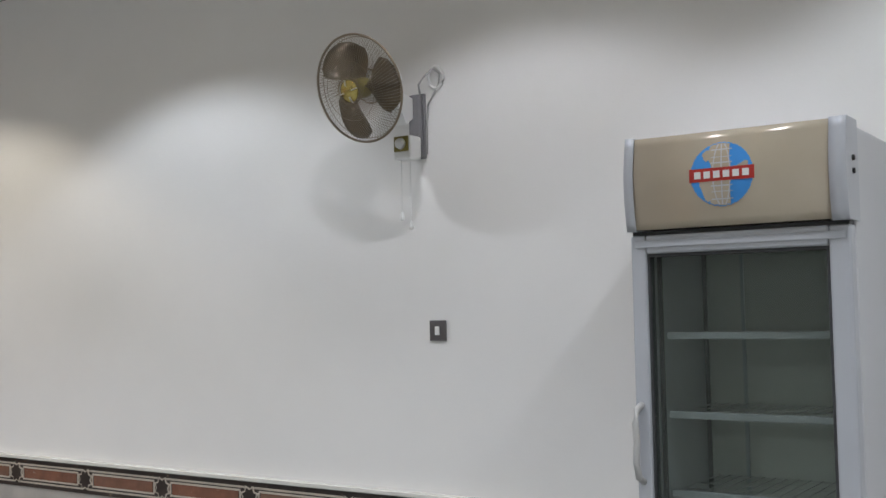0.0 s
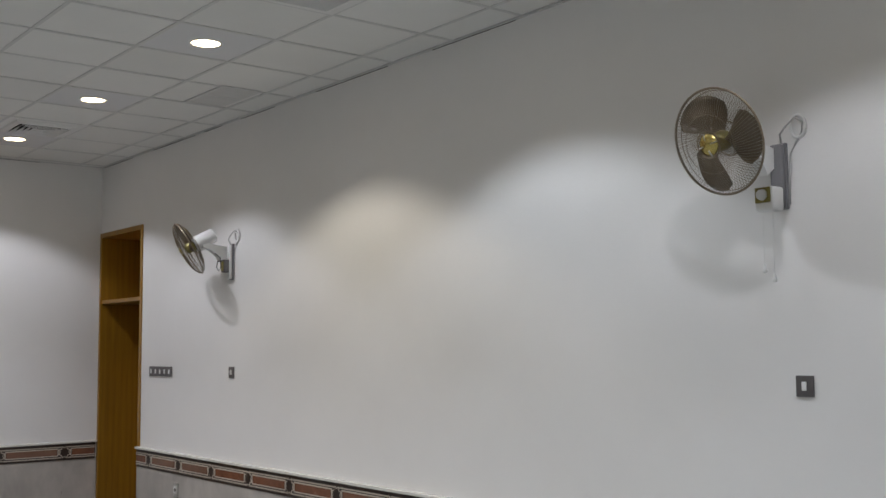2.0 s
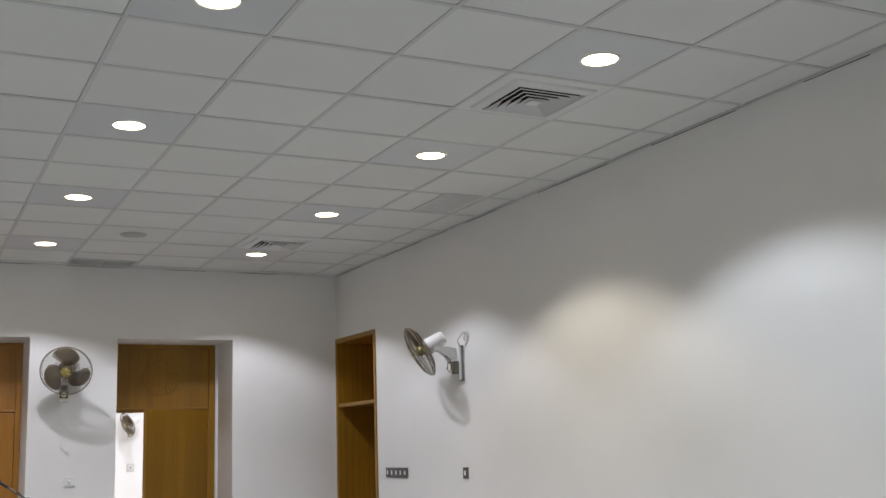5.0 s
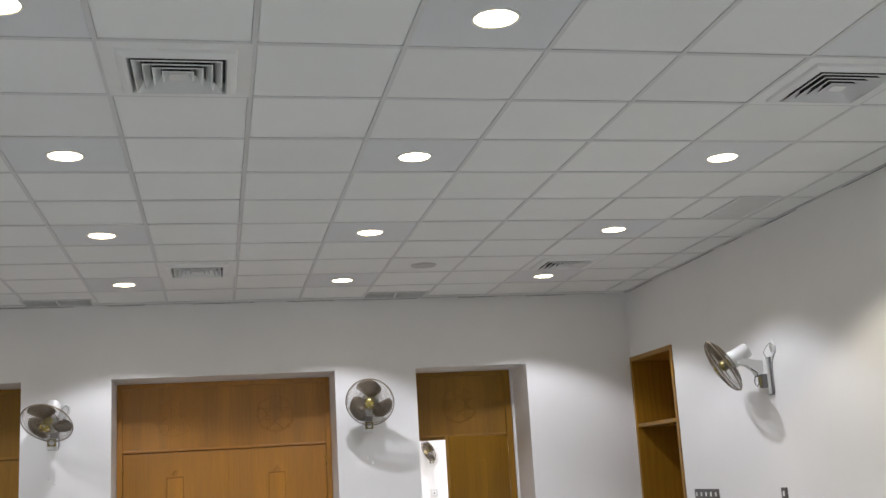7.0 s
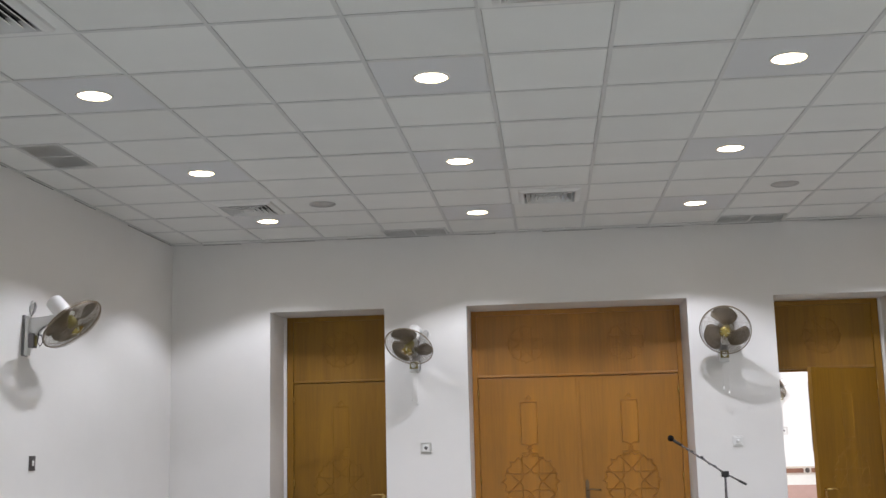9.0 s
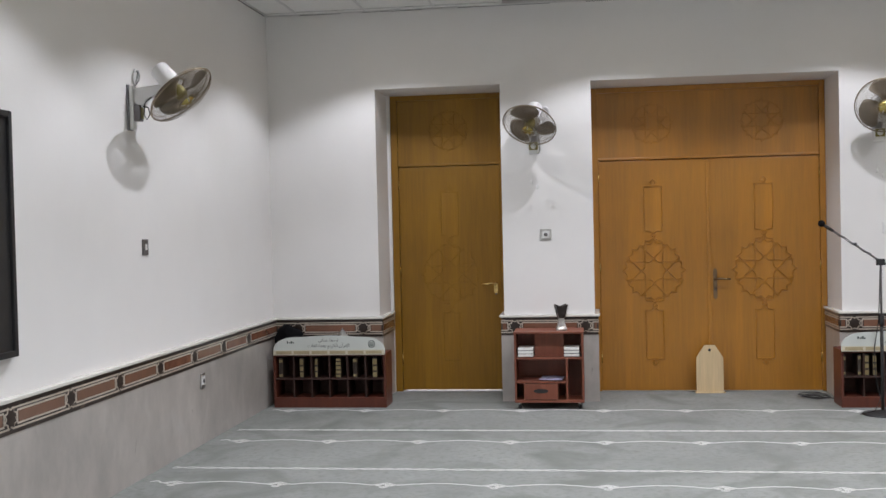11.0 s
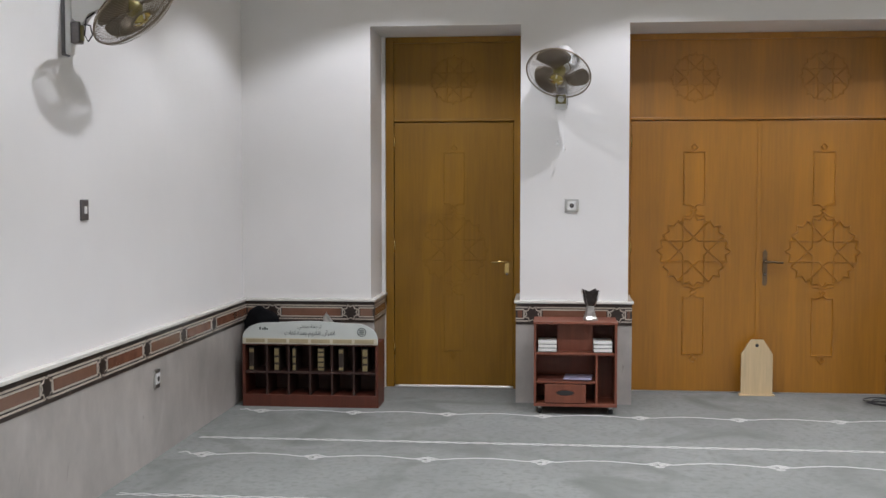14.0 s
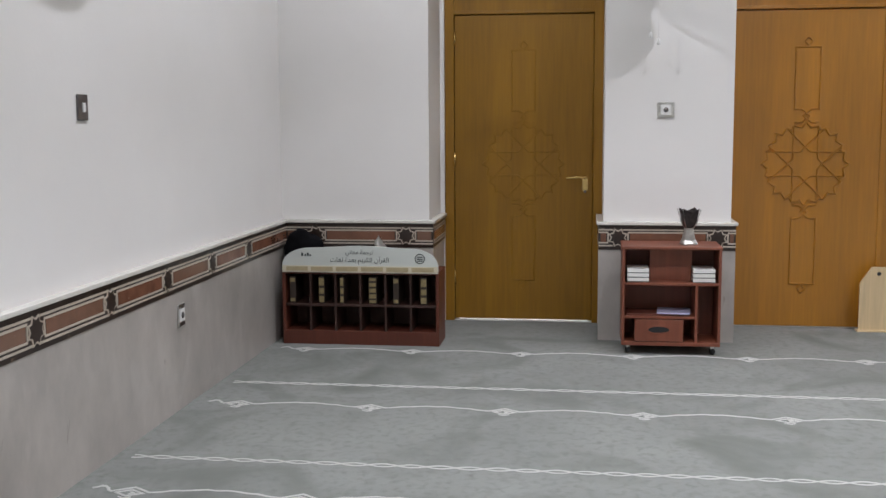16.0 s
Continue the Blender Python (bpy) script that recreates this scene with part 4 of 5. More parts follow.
def build_bookcase(y0, y1, books, label):
    """A low case with six bays in two rows and an arched header; local x is y - y0, the front is at local y = 0."""
    r = root("bookcase", pose(-8.975, y0, 0, 0, 0, 90), label, "bookcase", "low bookcases by the doors")
    w, d, h = y1 - y0, 0.275, 0.455
    part("plinth", box(B(), 0, w, 0, d, 0, 0.085, 0.003), MAHOGANY, r)
    for x in (0, w - 0.02):
        part("side", box(B(), x, x + 0.02, 0, d, 0.085, h, 0.002), MAHOGANY, r)
    part("back", box(B(), 0.02, w - 0.02, d - 0.012, d, 0.085, h), DARK_INSIDE, r, "dark back board")
    part("top", box(B(), 0.02, w - 0.02, 0.002, d, h - 0.02, h), MAHOGANY, r)
    # The shelf and dividers are darker than the case sides.
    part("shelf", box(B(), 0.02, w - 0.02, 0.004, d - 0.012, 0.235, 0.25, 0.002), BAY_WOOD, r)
    bay = (w - 0.04) / 6
    for i in range(1, 6):
        x = 0.02 + bay * i
        for z0, z1 in ((0.085, 0.235), (0.25, h - 0.02)):
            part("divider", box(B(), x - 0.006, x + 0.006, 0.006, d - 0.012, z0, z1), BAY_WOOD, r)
    # header board: flat foot, shoulders that curve up, a low crown
    out = [(0.004, 0.0)]
    out += [(w - 0.004, 0.0), (w - 0.004, 0.045)]
    for i in range(9):
        a = math.pi / 2 * i / 8
        out.append((w - 0.004 - 0.17 * (1 - math.cos(a)), 0.045 + 0.105 * math.sin(a)))
    for i in range(1, 8):
        t = i / 8
        out.append((w - 0.174 - (w - 0.348) * t, 0.15 + 0.014 * math.sin(math.pi * t) ** 2))
    for i in range(8, -1, -1):
        a = math.pi / 2 * i / 8
        out.append((0.004 + 0.17 * (1 - math.cos(a)), 0.045 + 0.105 * math.sin(a)))
    hb = part("header", prism(B(), out, 0.018, pose(0, 0.012, 0.445, 90, 0, 0)), HEADER, r, "pale arched header board")
    part("label_strip", box(B(), 0.006, w - 0.006, -0.0095, -0.0062, 0.447, 0.487, 0.001), HEADER_EDGE, hb, "cream label strip")
    for i in range(6):
        part("shelf_label", box(B(), 0.03 + bay * i, 0.01 + bay * (i + 1), -0.011, -0.0094, 0.455, 0.481), LABEL_TAN, hb, "tan shelf label")
    lettering(LINE_ONE, 0.05, pose(w * 0.5, -0.0065, 0.560, 90, 0, 0), INK, hb, 0.17)
    lettering(LINE_TWO, 0.04, pose(w * 0.5, -0.0065, 0.512, 90, 0, 0), INK, hb, 0.36)
    bm = lathe(B(), [(0.026, 0), (0.031, 0), (0.031, 0.001), (0.026, 0.001)], 24, pose(w - 0.115, -0.0062, 0.535, 90, 0, 0))
    for z in (0.522, 0.533, 0.545):
        box(bm, w - 0.132, w - 0.098, -0.0072, -0.006, z - 0.003, z + 0.003)
    part("emblem", bm, INK, hb, "round dark emblem")
    bm = B()
    for x, hh in ((0.125, 0.02), (0.145, 0.012), (0.16, 0.02), (0.175, 0.01)):
        box(bm, x, x + 0.012, -0.0072, -0.006, 0.545, 0.545 + hh)
    part("small_print", bm, INK, hb, "small unreadable print")
    rnd = random.Random(int(abs(y0) * 100))
    for i, bands in enumerate(books):
        for off, wb, hb_, kind in bands:
            x = 0.02 + bay * i + off
            bk = root("book", pose(-8.975 - 0.022, y0 + x, 0.25, 0, 0, 90), "thick dark leather book with gilt spine bands", "book", "books on the low bookcases")
            part("cover", box(B(), 0, wb, 0, 0.17, 0.0004, hb_, 0.003), LEATHER if kind else SPINE_GOLD, bk, "leather cover")
            zs = [(0.01, 0.03), (hb_ - 0.035, hb_ - 0.01)] if kind == 1 else [(0.008, 0.045), (0.06, 0.095), (hb_ - 0.055, hb_ - 0.008)] if kind == 2 else [(0.008, 0.024), (0.036, 0.06), (0.072, 0.096), (0.108, 0.13), (hb_ - 0.022, hb_ - 0.006)]
            for z0, z1 in zs:
                part("gilt_band", box(B(), 0.003, wb - 0.003, -0.0018, 0.001, z0, z1), SPINE_GOLD, bk, "gilt band on the spine")
    return r


one = [[(0.022, 0.036, 0.165, 1)], [(0.048, 0.036, 0.165, 2)], [(0.024, 0.027, 0.165, 2)], [(0.05, 0.048, 0.165, 3)], [(0.045, 0.036, 0.165, 1)], [(0.058, 0.04, 0.165, 2)]]
build_bookcase(-4.105, -3.135, one, "low dark red wooden bookcase with arched pale header")
two = [[(0.0005, 0.02, 0.16, 1), (0.11, 0.028, 0.165, 1)], [(0.008, 0.034, 0.165, 2), (0.07, 0.03, 0.165, 2)], [(0.04, 0.03, 0.165, 1), (0.09, 0.035, 0.165, 3)], [(0.05, 0.048, 0.165, 3)], [(0.02, 0.036, 0.165, 1), (0.08, 0.03, 0.165, 2)], [(0.05, 0.04, 0.165, 2)]]
build_bookcase(0.525, 1.495, two, "low dark red wooden bookcase standing behind the microphone")


def build_corner_bag():
    """A slumped black cloth bag wedged in the corner on the bookcase."""
    bm = B()
    bmesh.ops.create_uvsphere(bm, u_segments=28, v_segments=18, radius=1.0)
    for v in bm.verts:
        n = noise.noise(v.co * 1.7) * 0.22 + noise.noise(v.co * 4.3) * 0.07
        c = v.co * (1 + n)
        v.co = Vector((c.x * 0.085, c.y * 0.125, max(c.z, -0.8) * 0.125))
    for f in bm.faces:
        f.smooth = True
    ob = ob_from("cloth_bag", bm, CLOTH_BLACK)
    ob.matrix_basis = pose(-9.175, -4.02, 0.456 + 0.104)
    tagged(ob, "slumped black cloth bag in the corner on the bookcase", "bag")


build_corner_bag()


def build_tissue_box():
    r = root("tissue_box", pose(-9.065, -3.56, 0.456, 0, 0, 90), "pale tissue box with a tissue sticking out", "tissue box")
    part("carton", box(B(), -0.11, 0.11, -0.055, 0.055, 0, 0.085, 0.003), PAPER, r, "pale cardboard carton")
    bm = B()
    rows = []
    for i in range(7):
        t = i / 6
        rows.append([bm.verts.new((0.055 + (0.060 - 0.040 * t) * s + 0.014 * math.sin(5 * t), 0.016 * math.sin(4 * s + 3 * t) * (1 - 0.5 * t), 0.083 + 0.125 * t - 0.03 * t * abs(s))) for s in (-1, -0.5, 0, 0.5, 1)])
    for u, v in zip(rows, rows[1:]):
        for j in range(4):
            bm.faces.new((u[j], u[j + 1], v[j + 1], v[j])).smooth = True
    bmesh.ops.solidify(bm, geom=bm.faces[:], thickness=0.002)
    part("tissue", bm, PAPER, r, "crumpled white tissue")


build_tissue_box()


# ---- trolley cabinet and what stands on it ----
def build_trolley():
    y0 = -2.052
    X = -8.885
    r = root("trolley_cabinet", pose(X, y0, 0, 0, 0, 90), "cherry brown open trolley cabinet on castors with a drawer", "cabinet")
    w, d, zb, zt = 0.562, 0.33, 0.055, 0.632
    t = 0.016
    part("bottom", box(B(), 0, w, -0.004, d, zb, zb + 0.022, 0.002), CHERRY, r)
    part("side", box(B(), 0, t, 0, d, zb + 0.022, zt - t, 0.002), CHERRY, r)
    part("side", box(B(), w - t, w, 0, d, zb + 0.022, zt - t, 0.002), CHERRY, r)
    part("top", box(B(), -0.003, w + 0.003, 0.0, d, zt - t, zt, 0.003), CHERRY, r)
    part("back", box(B(), t, w - t, 0.272, 0.282, zb + 0.022, zt - t), CHERRY, r)
    part("inner_panel", box(B(), t + 0.145, w - t - 0.145, 0.10, 0.11, 0.424, zt - t), CHERRY, r, "cherry brown panel behind the upper shelf")
    part("shelf", box(B(), t, w - t, 0.0, d - 0.01, 0.408, 0.424, 0.002), CHERRY, r)
    part("shelf", box(B(), t, w - 0.145, 0.0, d - 0.01, 0.213, 0.229, 0.002), CHERRY, r)
    part("divider", box(B(), w - 0.145, w - 0.129, 0.0, d - 0.01, zb + 0.022, 0.408, 0.002), CHERRY, r)
    bm = box(B(), 0.075, 0.352, -0.006, 0.27, zb + 0.026, 0.208, 0.003)
    dr = part("drawer", bm, CHERRY, r, "cherry brown drawer")
    oval = [(0.06 * math.cos(2 * math.pi * i / 28) * (1 if abs(math.cos(2 * math.pi * i / 28)) < 0.98 else 1), 0.019 * math.sin(2 * math.pi * i / 28)) for i in range(28)]
    # Nothing is cut out: a black oval paints the hole's dark inside.
    part("hand_hole_shade", prism(B(), oval, 0.002, pose(0.213, -0.005, 0.150, 90, 0, 0)), BLACK, dr, "black oval plate for the shade inside the hand hole")
    part("hole_rim", bead(B(), [(x * 1.03, y * 1.06) for x, y in oval], 0.006, 0.004, True, pose(0.213, -0.005, 0.150, 90, 0, 0)), CHERRY, dr)
    for x in (0.04, w - 0.04):
        for y in (0.035, d - 0.04):
            c = part("castor", lathe(B(), [(0, -0.009), (0.016, -0.009), (0.021, -0.005), (0.021, 0.005), (0.016, 0.009), (0, 0.009)], 18, pose(x, y, 0.0215, 0, 90, 35)), BLACK, r, "small black castor")
            part("fork", box(B(), x - 0.010, x + 0.010, y - 0.010, y + 0.010, 0.036, zb, 0.002), CHROME, c, "chrome castor fork")
    for x0 in (0.028, w - 0.16):
        for k in range(3):
            bk = root("white_booklet", pose(X - 0.012, y0 + x0, 0.4245 + 0.026 * k, 0, 0, 90), "slim white boxed booklet in a stack", "booklet", "stacked white booklets")
            part("cover", box(B(), 0, 0.128, 0, 0.18, 0.0, 0.0045), BLACK, bk, "dark cover edge")
            part("page_block", box(B(), 0.002, 0.126, -0.0015, 0.178, 0.0045, 0.0255, 0.002), PAPER, bk, "white page block")
    for k, (x, ln, mt, lab, turn) in enumerate(((0.03, 0.33, MAHOGANY, "brown closed folder lying on the shelf", 2), (0.20, 0.19, LILAC_PAPER, "lilac magazine lying on the folder", -5))):
        bm = box(B(), 0, ln, 0, 0.2, 0, 0.010 if k == 0 else 0.007, 0.002)
        ob = tagged(ob_from("folder" if k == 0 else "magazine", bm, mt), lab, "folder" if k == 0 else "magazine")
        ob.matrix_basis = pose(X - 0.012, y0 + x, 0.2292 + 0.0102 * k, 0, 0, 90 + turn)


build_trolley()


def build_burner():
    """An incense burner: square flared foot, narrow waist, fluted bowl with pointed rim."""
    r = root("incense_burner", pose(-9.02, -1.668, 0.6325, 0, 0, 12), "dark bronze and silver incense burner with pointed rim", "incense burner")

    def sq(bm, levels, points=0):
        n = 8
        rings = []
        for q, z in levels:
            rings.append([bm.verts.new((q * (1 if i % 2 == 0 else 0.82) * math.cos(2 * math.pi * i / n + math.pi / 4), q * (1 if i % 2 == 0 else 0.82) * math.sin(2 * math.pi * i / n + math.pi / 4), z + (points if (i % 2 == 0 and (q, z) == levels[-1]) else 0))) for i in range(n)])
        for u, v in zip(rings, rings[1:]):
            for i in range(n):
                bm.faces.new((u[i], u[(i + 1) % n], v[(i + 1) % n], v[i]))
        bm.faces.new(rings[0])
        return bm

    part("foot", sq(B(), [(0.058, 0), (0.058, 0.010), (0.046, 0.03), (0.034, 0.07), (0.030, 0.10)]), SILVER, r, "tarnished silver flared foot")
    bowl = part("bowl", sq(B(), [(0.028, 0.10), (0.040, 0.108), (0.050, 0.14), (0.060, 0.182), (0.068, 0.192)], 0.022), BURNER_DARK, r, "dark bronze flared bowl with pointed corners")
    for i in range(4):
        bm = B()
        tube(bm, [(0.032, 0, 0.10), (0.053, 0, 0.138), (0.066, 0, 0.18), (0.075, 0, 0.206)], 0.0035, 6)
        o = part("silver_rib", bm, SILVER, bowl, "silver rib")
        o.matrix_basis = pose(0, 0, 0, 0, 0, 45 + 90 * i)
    for i in range(4):
        o = part("dark_panel", box(B(), 0.034, 0.0365, -0.010, 0.010, 0.014, 0.06, 0.001), BLACK, r, "dark panel on the foot")
        o.matrix_basis = pose(0.0, 0, 0, 0, 0, 90 * i) @ pose(0.004, 0, 0, 0, -20, 0)


build_burner()


def build_board():
    """A pale wooden marker board with cut shoulders and a hole, standing on a small foot before the double door."""
    r = root("wooden_board", pose(-9.735, -0.41, 0, 0, 0, 90), "pale wooden tag-shaped board with a round hole", "board")
    ring = [(0.013 * math.cos(2 * math.pi * i / 16), 0.375 + 0.013 * math.sin(2 * math.pi * i / 16)) for i in range(16)]
    out = [(-0.115, 0.012), (0.115, 0.012), (0.115, 0.31), (0.045, 0.418), (-0.045, 0.418), (-0.115, 0.31)]
    bm = B()
    prism(bm, out, 0.016, pose(0, 0.016, 0, 90, 0, 0))
    part("panel", bm, PALE_WOOD, r)
    # The panel is uncut; a black disc stands for the shaded hole.
    part("hole", prism(B(), ring, 0.002, pose(0, 0.0012, 0, 90, 0, 0)), BLACK, r, "black disc for the shade inside the round hole")
    part("foot", box(B(), -0.128, 0.128, -0.022, 0.038, 0.0, 0.012, 0.002), PALE_WOOD, r, "flat wooden foot")


build_board()


# ---- microphone stand ----
def build_microphone():
    bx, by = -8.66, 0.757
    r = root("microphone_stand", pose(bx, by, 0), "black microphone boom stand with round base", "microphone stand")
    part("base", lathe(B(), [(0, 0), (0.145, 0), (0.148, 0.006), (0.13, 0.016), (0.05, 0.026), (0.02, 0.04), (0, 0.04)], 40), BLACK, r, "round cast base")
    part("lower_pole", lathe(B(), [(0, 0.03), (0.0125, 0.03), (0.0125, 0.70), (0, 0.70)], 14), BLACK, r)
    part("clutch", lathe(B(), [(0, 0.68), (0.019, 0.68), (0.021, 0.70), (0.019, 0.755), (0.012, 0.765), (0, 0.765)], 16), BLACK, r, "grip clutch")
    part("upper_pole", lathe(B(), [(0, 0.74), (0.008, 0.74), (0.008, 1.15), (0, 1.15)], 12), DARK_METAL, r, "slim steel pole")
    piv = Vector((0, -0.004, 1.168))
    a, b = Vector((0, -0.370, 1.420)), Vector((0, 0.164, 1.073))
    part("pivot", box(B(), -0.018, 0.018, -0.032, 0.028, 1.135, 1.185, 0.006), BLACK, r, "boom pivot")
    boom = part("boom", tube(B(), [a, piv, b], 0.0075, 10), DARK_METAL, r, "slim steel boom")
    part("boom_knob", lathe(B(), [(0, 0), (0.014, 0), (0.016, 0.02), (0, 0.022)], 12, pose(0, -0.185, 1.290, 0, 0, 0)), BLACK, boom)
    part("counter_grip", tube(B(), [b + (piv - b) * 0.35, b], 0.010, 10), BLACK, boom, "black grip on the boom's end")
    d = (a - piv).normalized()
    mic = part("microphone", tube(B(), [a - d * 0.03, a + d * 0.05], 0.012, 12), BLACK, r, "black microphone")
    bm = B()
    bmesh.ops.create_uvsphere(bm, u_segments=16, v_segments=12, radius=0.026)
    for v in bm.verts:
        v.co += a + d * 0.07
    for f in bm.faces:
        f.smooth = True
    part("windscreen", bm, CLOTH_BLACK, mic, "black foam windscreen")
    bm = B()
    pts = []
    for i in range(60):
        t = i / 59
        p = a + (piv - a) * t
        pts.append(p + Vector((0.010 * math.cos(26 * t), 0.004, 0.010 * math.sin(26 * t) - 0.002)))
    pts += [piv + Vector((0.012, -0.004, -0.03)), piv + Vector((0.012, -0.01, -0.2)), piv + Vector((0.012, -0.02, -0.45)), Vector((0.014, -0.06, 0.5)), Vector((0.016, -0.055, 0.3)), Vector((0.016, -0.02, 0.12)), Vector((0.02, -0.06, 0.035)), Vector((0.02, -0.17, 0.006))]
    tube(bm, pts, 0.0035, 6)
    part("cable", bm, BLACK, r, "black cable wound round the boom")


build_microphone()


def build_cable_coil():
    bm = B()
    rnd = random.Random(9)
    pts = []
    for i in range(76):
        a = i * 0.33
        q = 0.078 + 0.03 * math.sin(i * 0.19) + rnd.uniform(-0.003, 0.003)
        pts.append((0.9 * q * math.cos(a) + 0.03 * math.sin(i * 0.07), 1.15 * q * math.sin(a) + 0.02 * math.cos(i * 0.11), 0.005 + 0.0003 * i + 0.012 * abs(math.sin(i * 0.31))))
    pts += [(0.05, 0.12, 0.012), (0.07, 0.20, 0.005), (0.07, 0.27, 0.005)]
    pts += [(0.07 - 0.055 * math.sin(0.6 * k), 0.335 - 0.07 * math.cos(0.6 * k), 0.005 + 0.0012 * k) for k in range(12)]
    pts += [(0.12, 0.42, 0.005), (0.22, 0.47, 0.005), (0.36, 0.46, 0.005), (0.55, 0.44, 0.005), (0.75, 0.46, 0.005)]
    tube(bm, pts, 0.0042, 6)
    ob = tagged(ob_from("cable_coil", bm, BLACK), "loose coil of black cable on the carpet", "cable")
    ob.matrix_basis = pose(-9.44, 0.40, 0.0)


build_cable_coil()


# ---- display fridge ----
def build_fridge():
    x0, x1, yf, yb = -0.397, 0.272, 2.945, 3.50
    r = root("display_fridge", pose(x0, yf, 0), "upright glass-door display fridge with champagne canopy", "fridge")
    w, d = x1 - x0, yb - yf
    H = 2.030
    for xa, xb in ((0.0, 0.035), (w - 0.035, w)):
        part("side_wall", box(B(), xa, xb, 0.06, d, 0.10, H - 0.012, 0.006), FRIDGE_SIDE, r, "white enamel side")
    part("back_wall", box(B(), 0.035, w - 0.035, d - 0.035, d, 0.10, H - 0.012), FRIDGE_INSIDE, r, "grey inner back wall")
    part("roof", box(B(), 0.035, w - 0.035, 0.06, d - 0.035, H - 0.05, H - 0.012), FRIDGE_SIDE, r)
    part("inner_ceiling", box(B(), 0.035, w - 0.035, 0.06, d - 0.035, 1.713, 1.728), FRIDGE_INSIDE, r)
    part("floor_tray", box(B(), 0.035, w - 0.035, 0.06, d - 0.035, 0.30, 0.33), FRIDGE_INSIDE, r)
    part("kick_panel", box(B(), 0.0, w, 0.03, 0.06, 0.06, 0.30, 0.006), FRIDGE_GREY, r, "grey kick panel")
    part("machine_base", box(B(), 0.035, w - 0.035, 0.06, d - 0.035, 0.06, 0.30), FRIDGE_GREY, r)
    for x in (0.06, w - 0.06):
        for y in (0.10, d - 0.08):
            part("foot", lathe(B(), [(0, 0), (0.022, 0), (0.022, 0.012), (0.012, 0.02), (0.012, 0.062), (0, 0.062)], 14, pose(x, y, 0)), BLACK, r)
    # inner back ribs
    for x in (0.17, 0.47):
        part("liner_rib", box(B(), x, x + 0.012, d - 0.041, d - 0.035, 0.33, 1.713), FRIDGE_GREY, r)
    for z in (0.67, 0.917, 1.163, 1.412):
        s = part("wire_shelf", box(B(), 0.075, w - 0.04, 0.085, 0.098, z - 0.012, z + 0.010, 0.002), FRIDGE_GREY, r, "pale shelf front edge")
        bm = B()
        for i in range(15):
            x = 0.075 + (w - 0.12) * i / 14
            tube(bm, [(x, 0.092, z), (x, d - 0.045, z)], 0.002, 5)
        for y in (0.2, 0.33, d - 0.05):
            tube(bm, [(0.075, y, z - 0.003), (w - 0.045, y, z - 0.003)], 0.0025, 5)
        part("shelf_wire", bm, CHROME, s, "thin shelf wires")
    for x in (0.05, w - 0.05):
        for y in (0.10, d - 0.06):
            part("shelf_rail", box(B(), x - 0.007, x + 0.007, y - 0.004, y + 0.004, 0.33, 1.71), DARK_METAL, r, "slotted shelf rail")
    # glass door
    zb, zt = 0.31, 1.727
    door = part("glass_door", box(B(), -0.003, 0.047, 0.0, 0.055, zb, zt, 0.007), FRIDGE_GREY, r, "grey framed glass door")
    part("stile", box(B(), w - 0.062, w, 0.0, 0.055, zb, zt, 0.007), FRIDGE_GREY, door)
    part("rail", box(B(), 0.047, w - 0.062, 0.0, 0.055, zt - 0.058, zt, 0.007), FRIDGE_GREY, door)
    part("rail", box(B(), 0.047, w - 0.062, 0.0, 0.055, zb, zb + 0.06, 0.007), FRIDGE_GREY, door)
    # Raised strip put in for the thin highlight on the top rail.
    part("highlight_strip", box(B(), 0.012, w - 0.012, -0.004, 0.002, zt - 0.040, zt - 0.016, 0.003), FRIDGE_GREY, door, "raised strip standing in for the top rail's highlight")
    bm = B()
    for xa, xb, za, zc in ((0.047, 0.054, zb + 0.06, zt - 0.058), (w - 0.072, w - 0.062, zb + 0.06, zt - 0.058), (0.054, w - 0.072, zb + 0.06, zb + 0.07), (0.054, w - 0.072, zt - 0.068, zt - 0.058)):
        box(bm, xa, xb, 0.012, 0.05, za, zc)
    part("gasket", bm, RUBBER, door, "dark gasket")
    g = part("pane", box(B(), 0.054, w - 0.072, 0.02, 0.026, zb + 0.07, zt - 0.068), GLASS, door, "glass pane with the room's reflection put into its colour")
    bm = B()
    tube(bm, [(0.018, 0.004, 1.199), (0.012, -0.022, 1.184), (0.010, -0.034, 1.144), (0.012, -0.030, 1.084), (0.010, -0.034, 1.024), (0.012, -0.022, 0.974), (0.018, 0.004, 0.959)], 0.011, 10)
    part("handle", bm, GREY_PLASTIC, door, "curved grey handle")
    # canopy: a bowed front between two end caps
    prof = []
    for i in range(13):
        t = i / 12
        z = 1.743 + (H - 1.743) * t
        prof.append((-0.030 * math.sin(math.pi * min(1, 0.15 + 0.75 * t)) - 0.004, z))
    def bowed(xa, xb, grow):
        bm = B()
        cols = [[bm.verts.new((x, y - grow, z + (grow if i == len(prof) - 1 else -grow if i == 0 else 0))) for i, (y, z) in enumerate(prof)] for x in (xa, xb)]
        back = [[bm.verts.new((x, 0.10, prof[0][1] - grow)), bm.verts.new((x, 0.10, prof[-1][1] + grow))] for x in (xa, xb)]
        for i in range(len(prof) - 1):
            bm.faces.new((cols[0][i], cols[1][i], cols[1][i + 1], cols[0][i + 1])).smooth = True
        for c, bk in zip(cols, back):
            bm.faces.new(c + [bk[1], bk[0]])
        bm.faces.new((cols[0][-1], cols[1][-1], back[1][1], back[0][1]))
        bm.faces.new((cols[0][0], cols[1][0], back[1][0], back[0][0]))
        bm.faces.new((back[0][0], back[1][0], back[1][1], back[0][1]))
        return bm
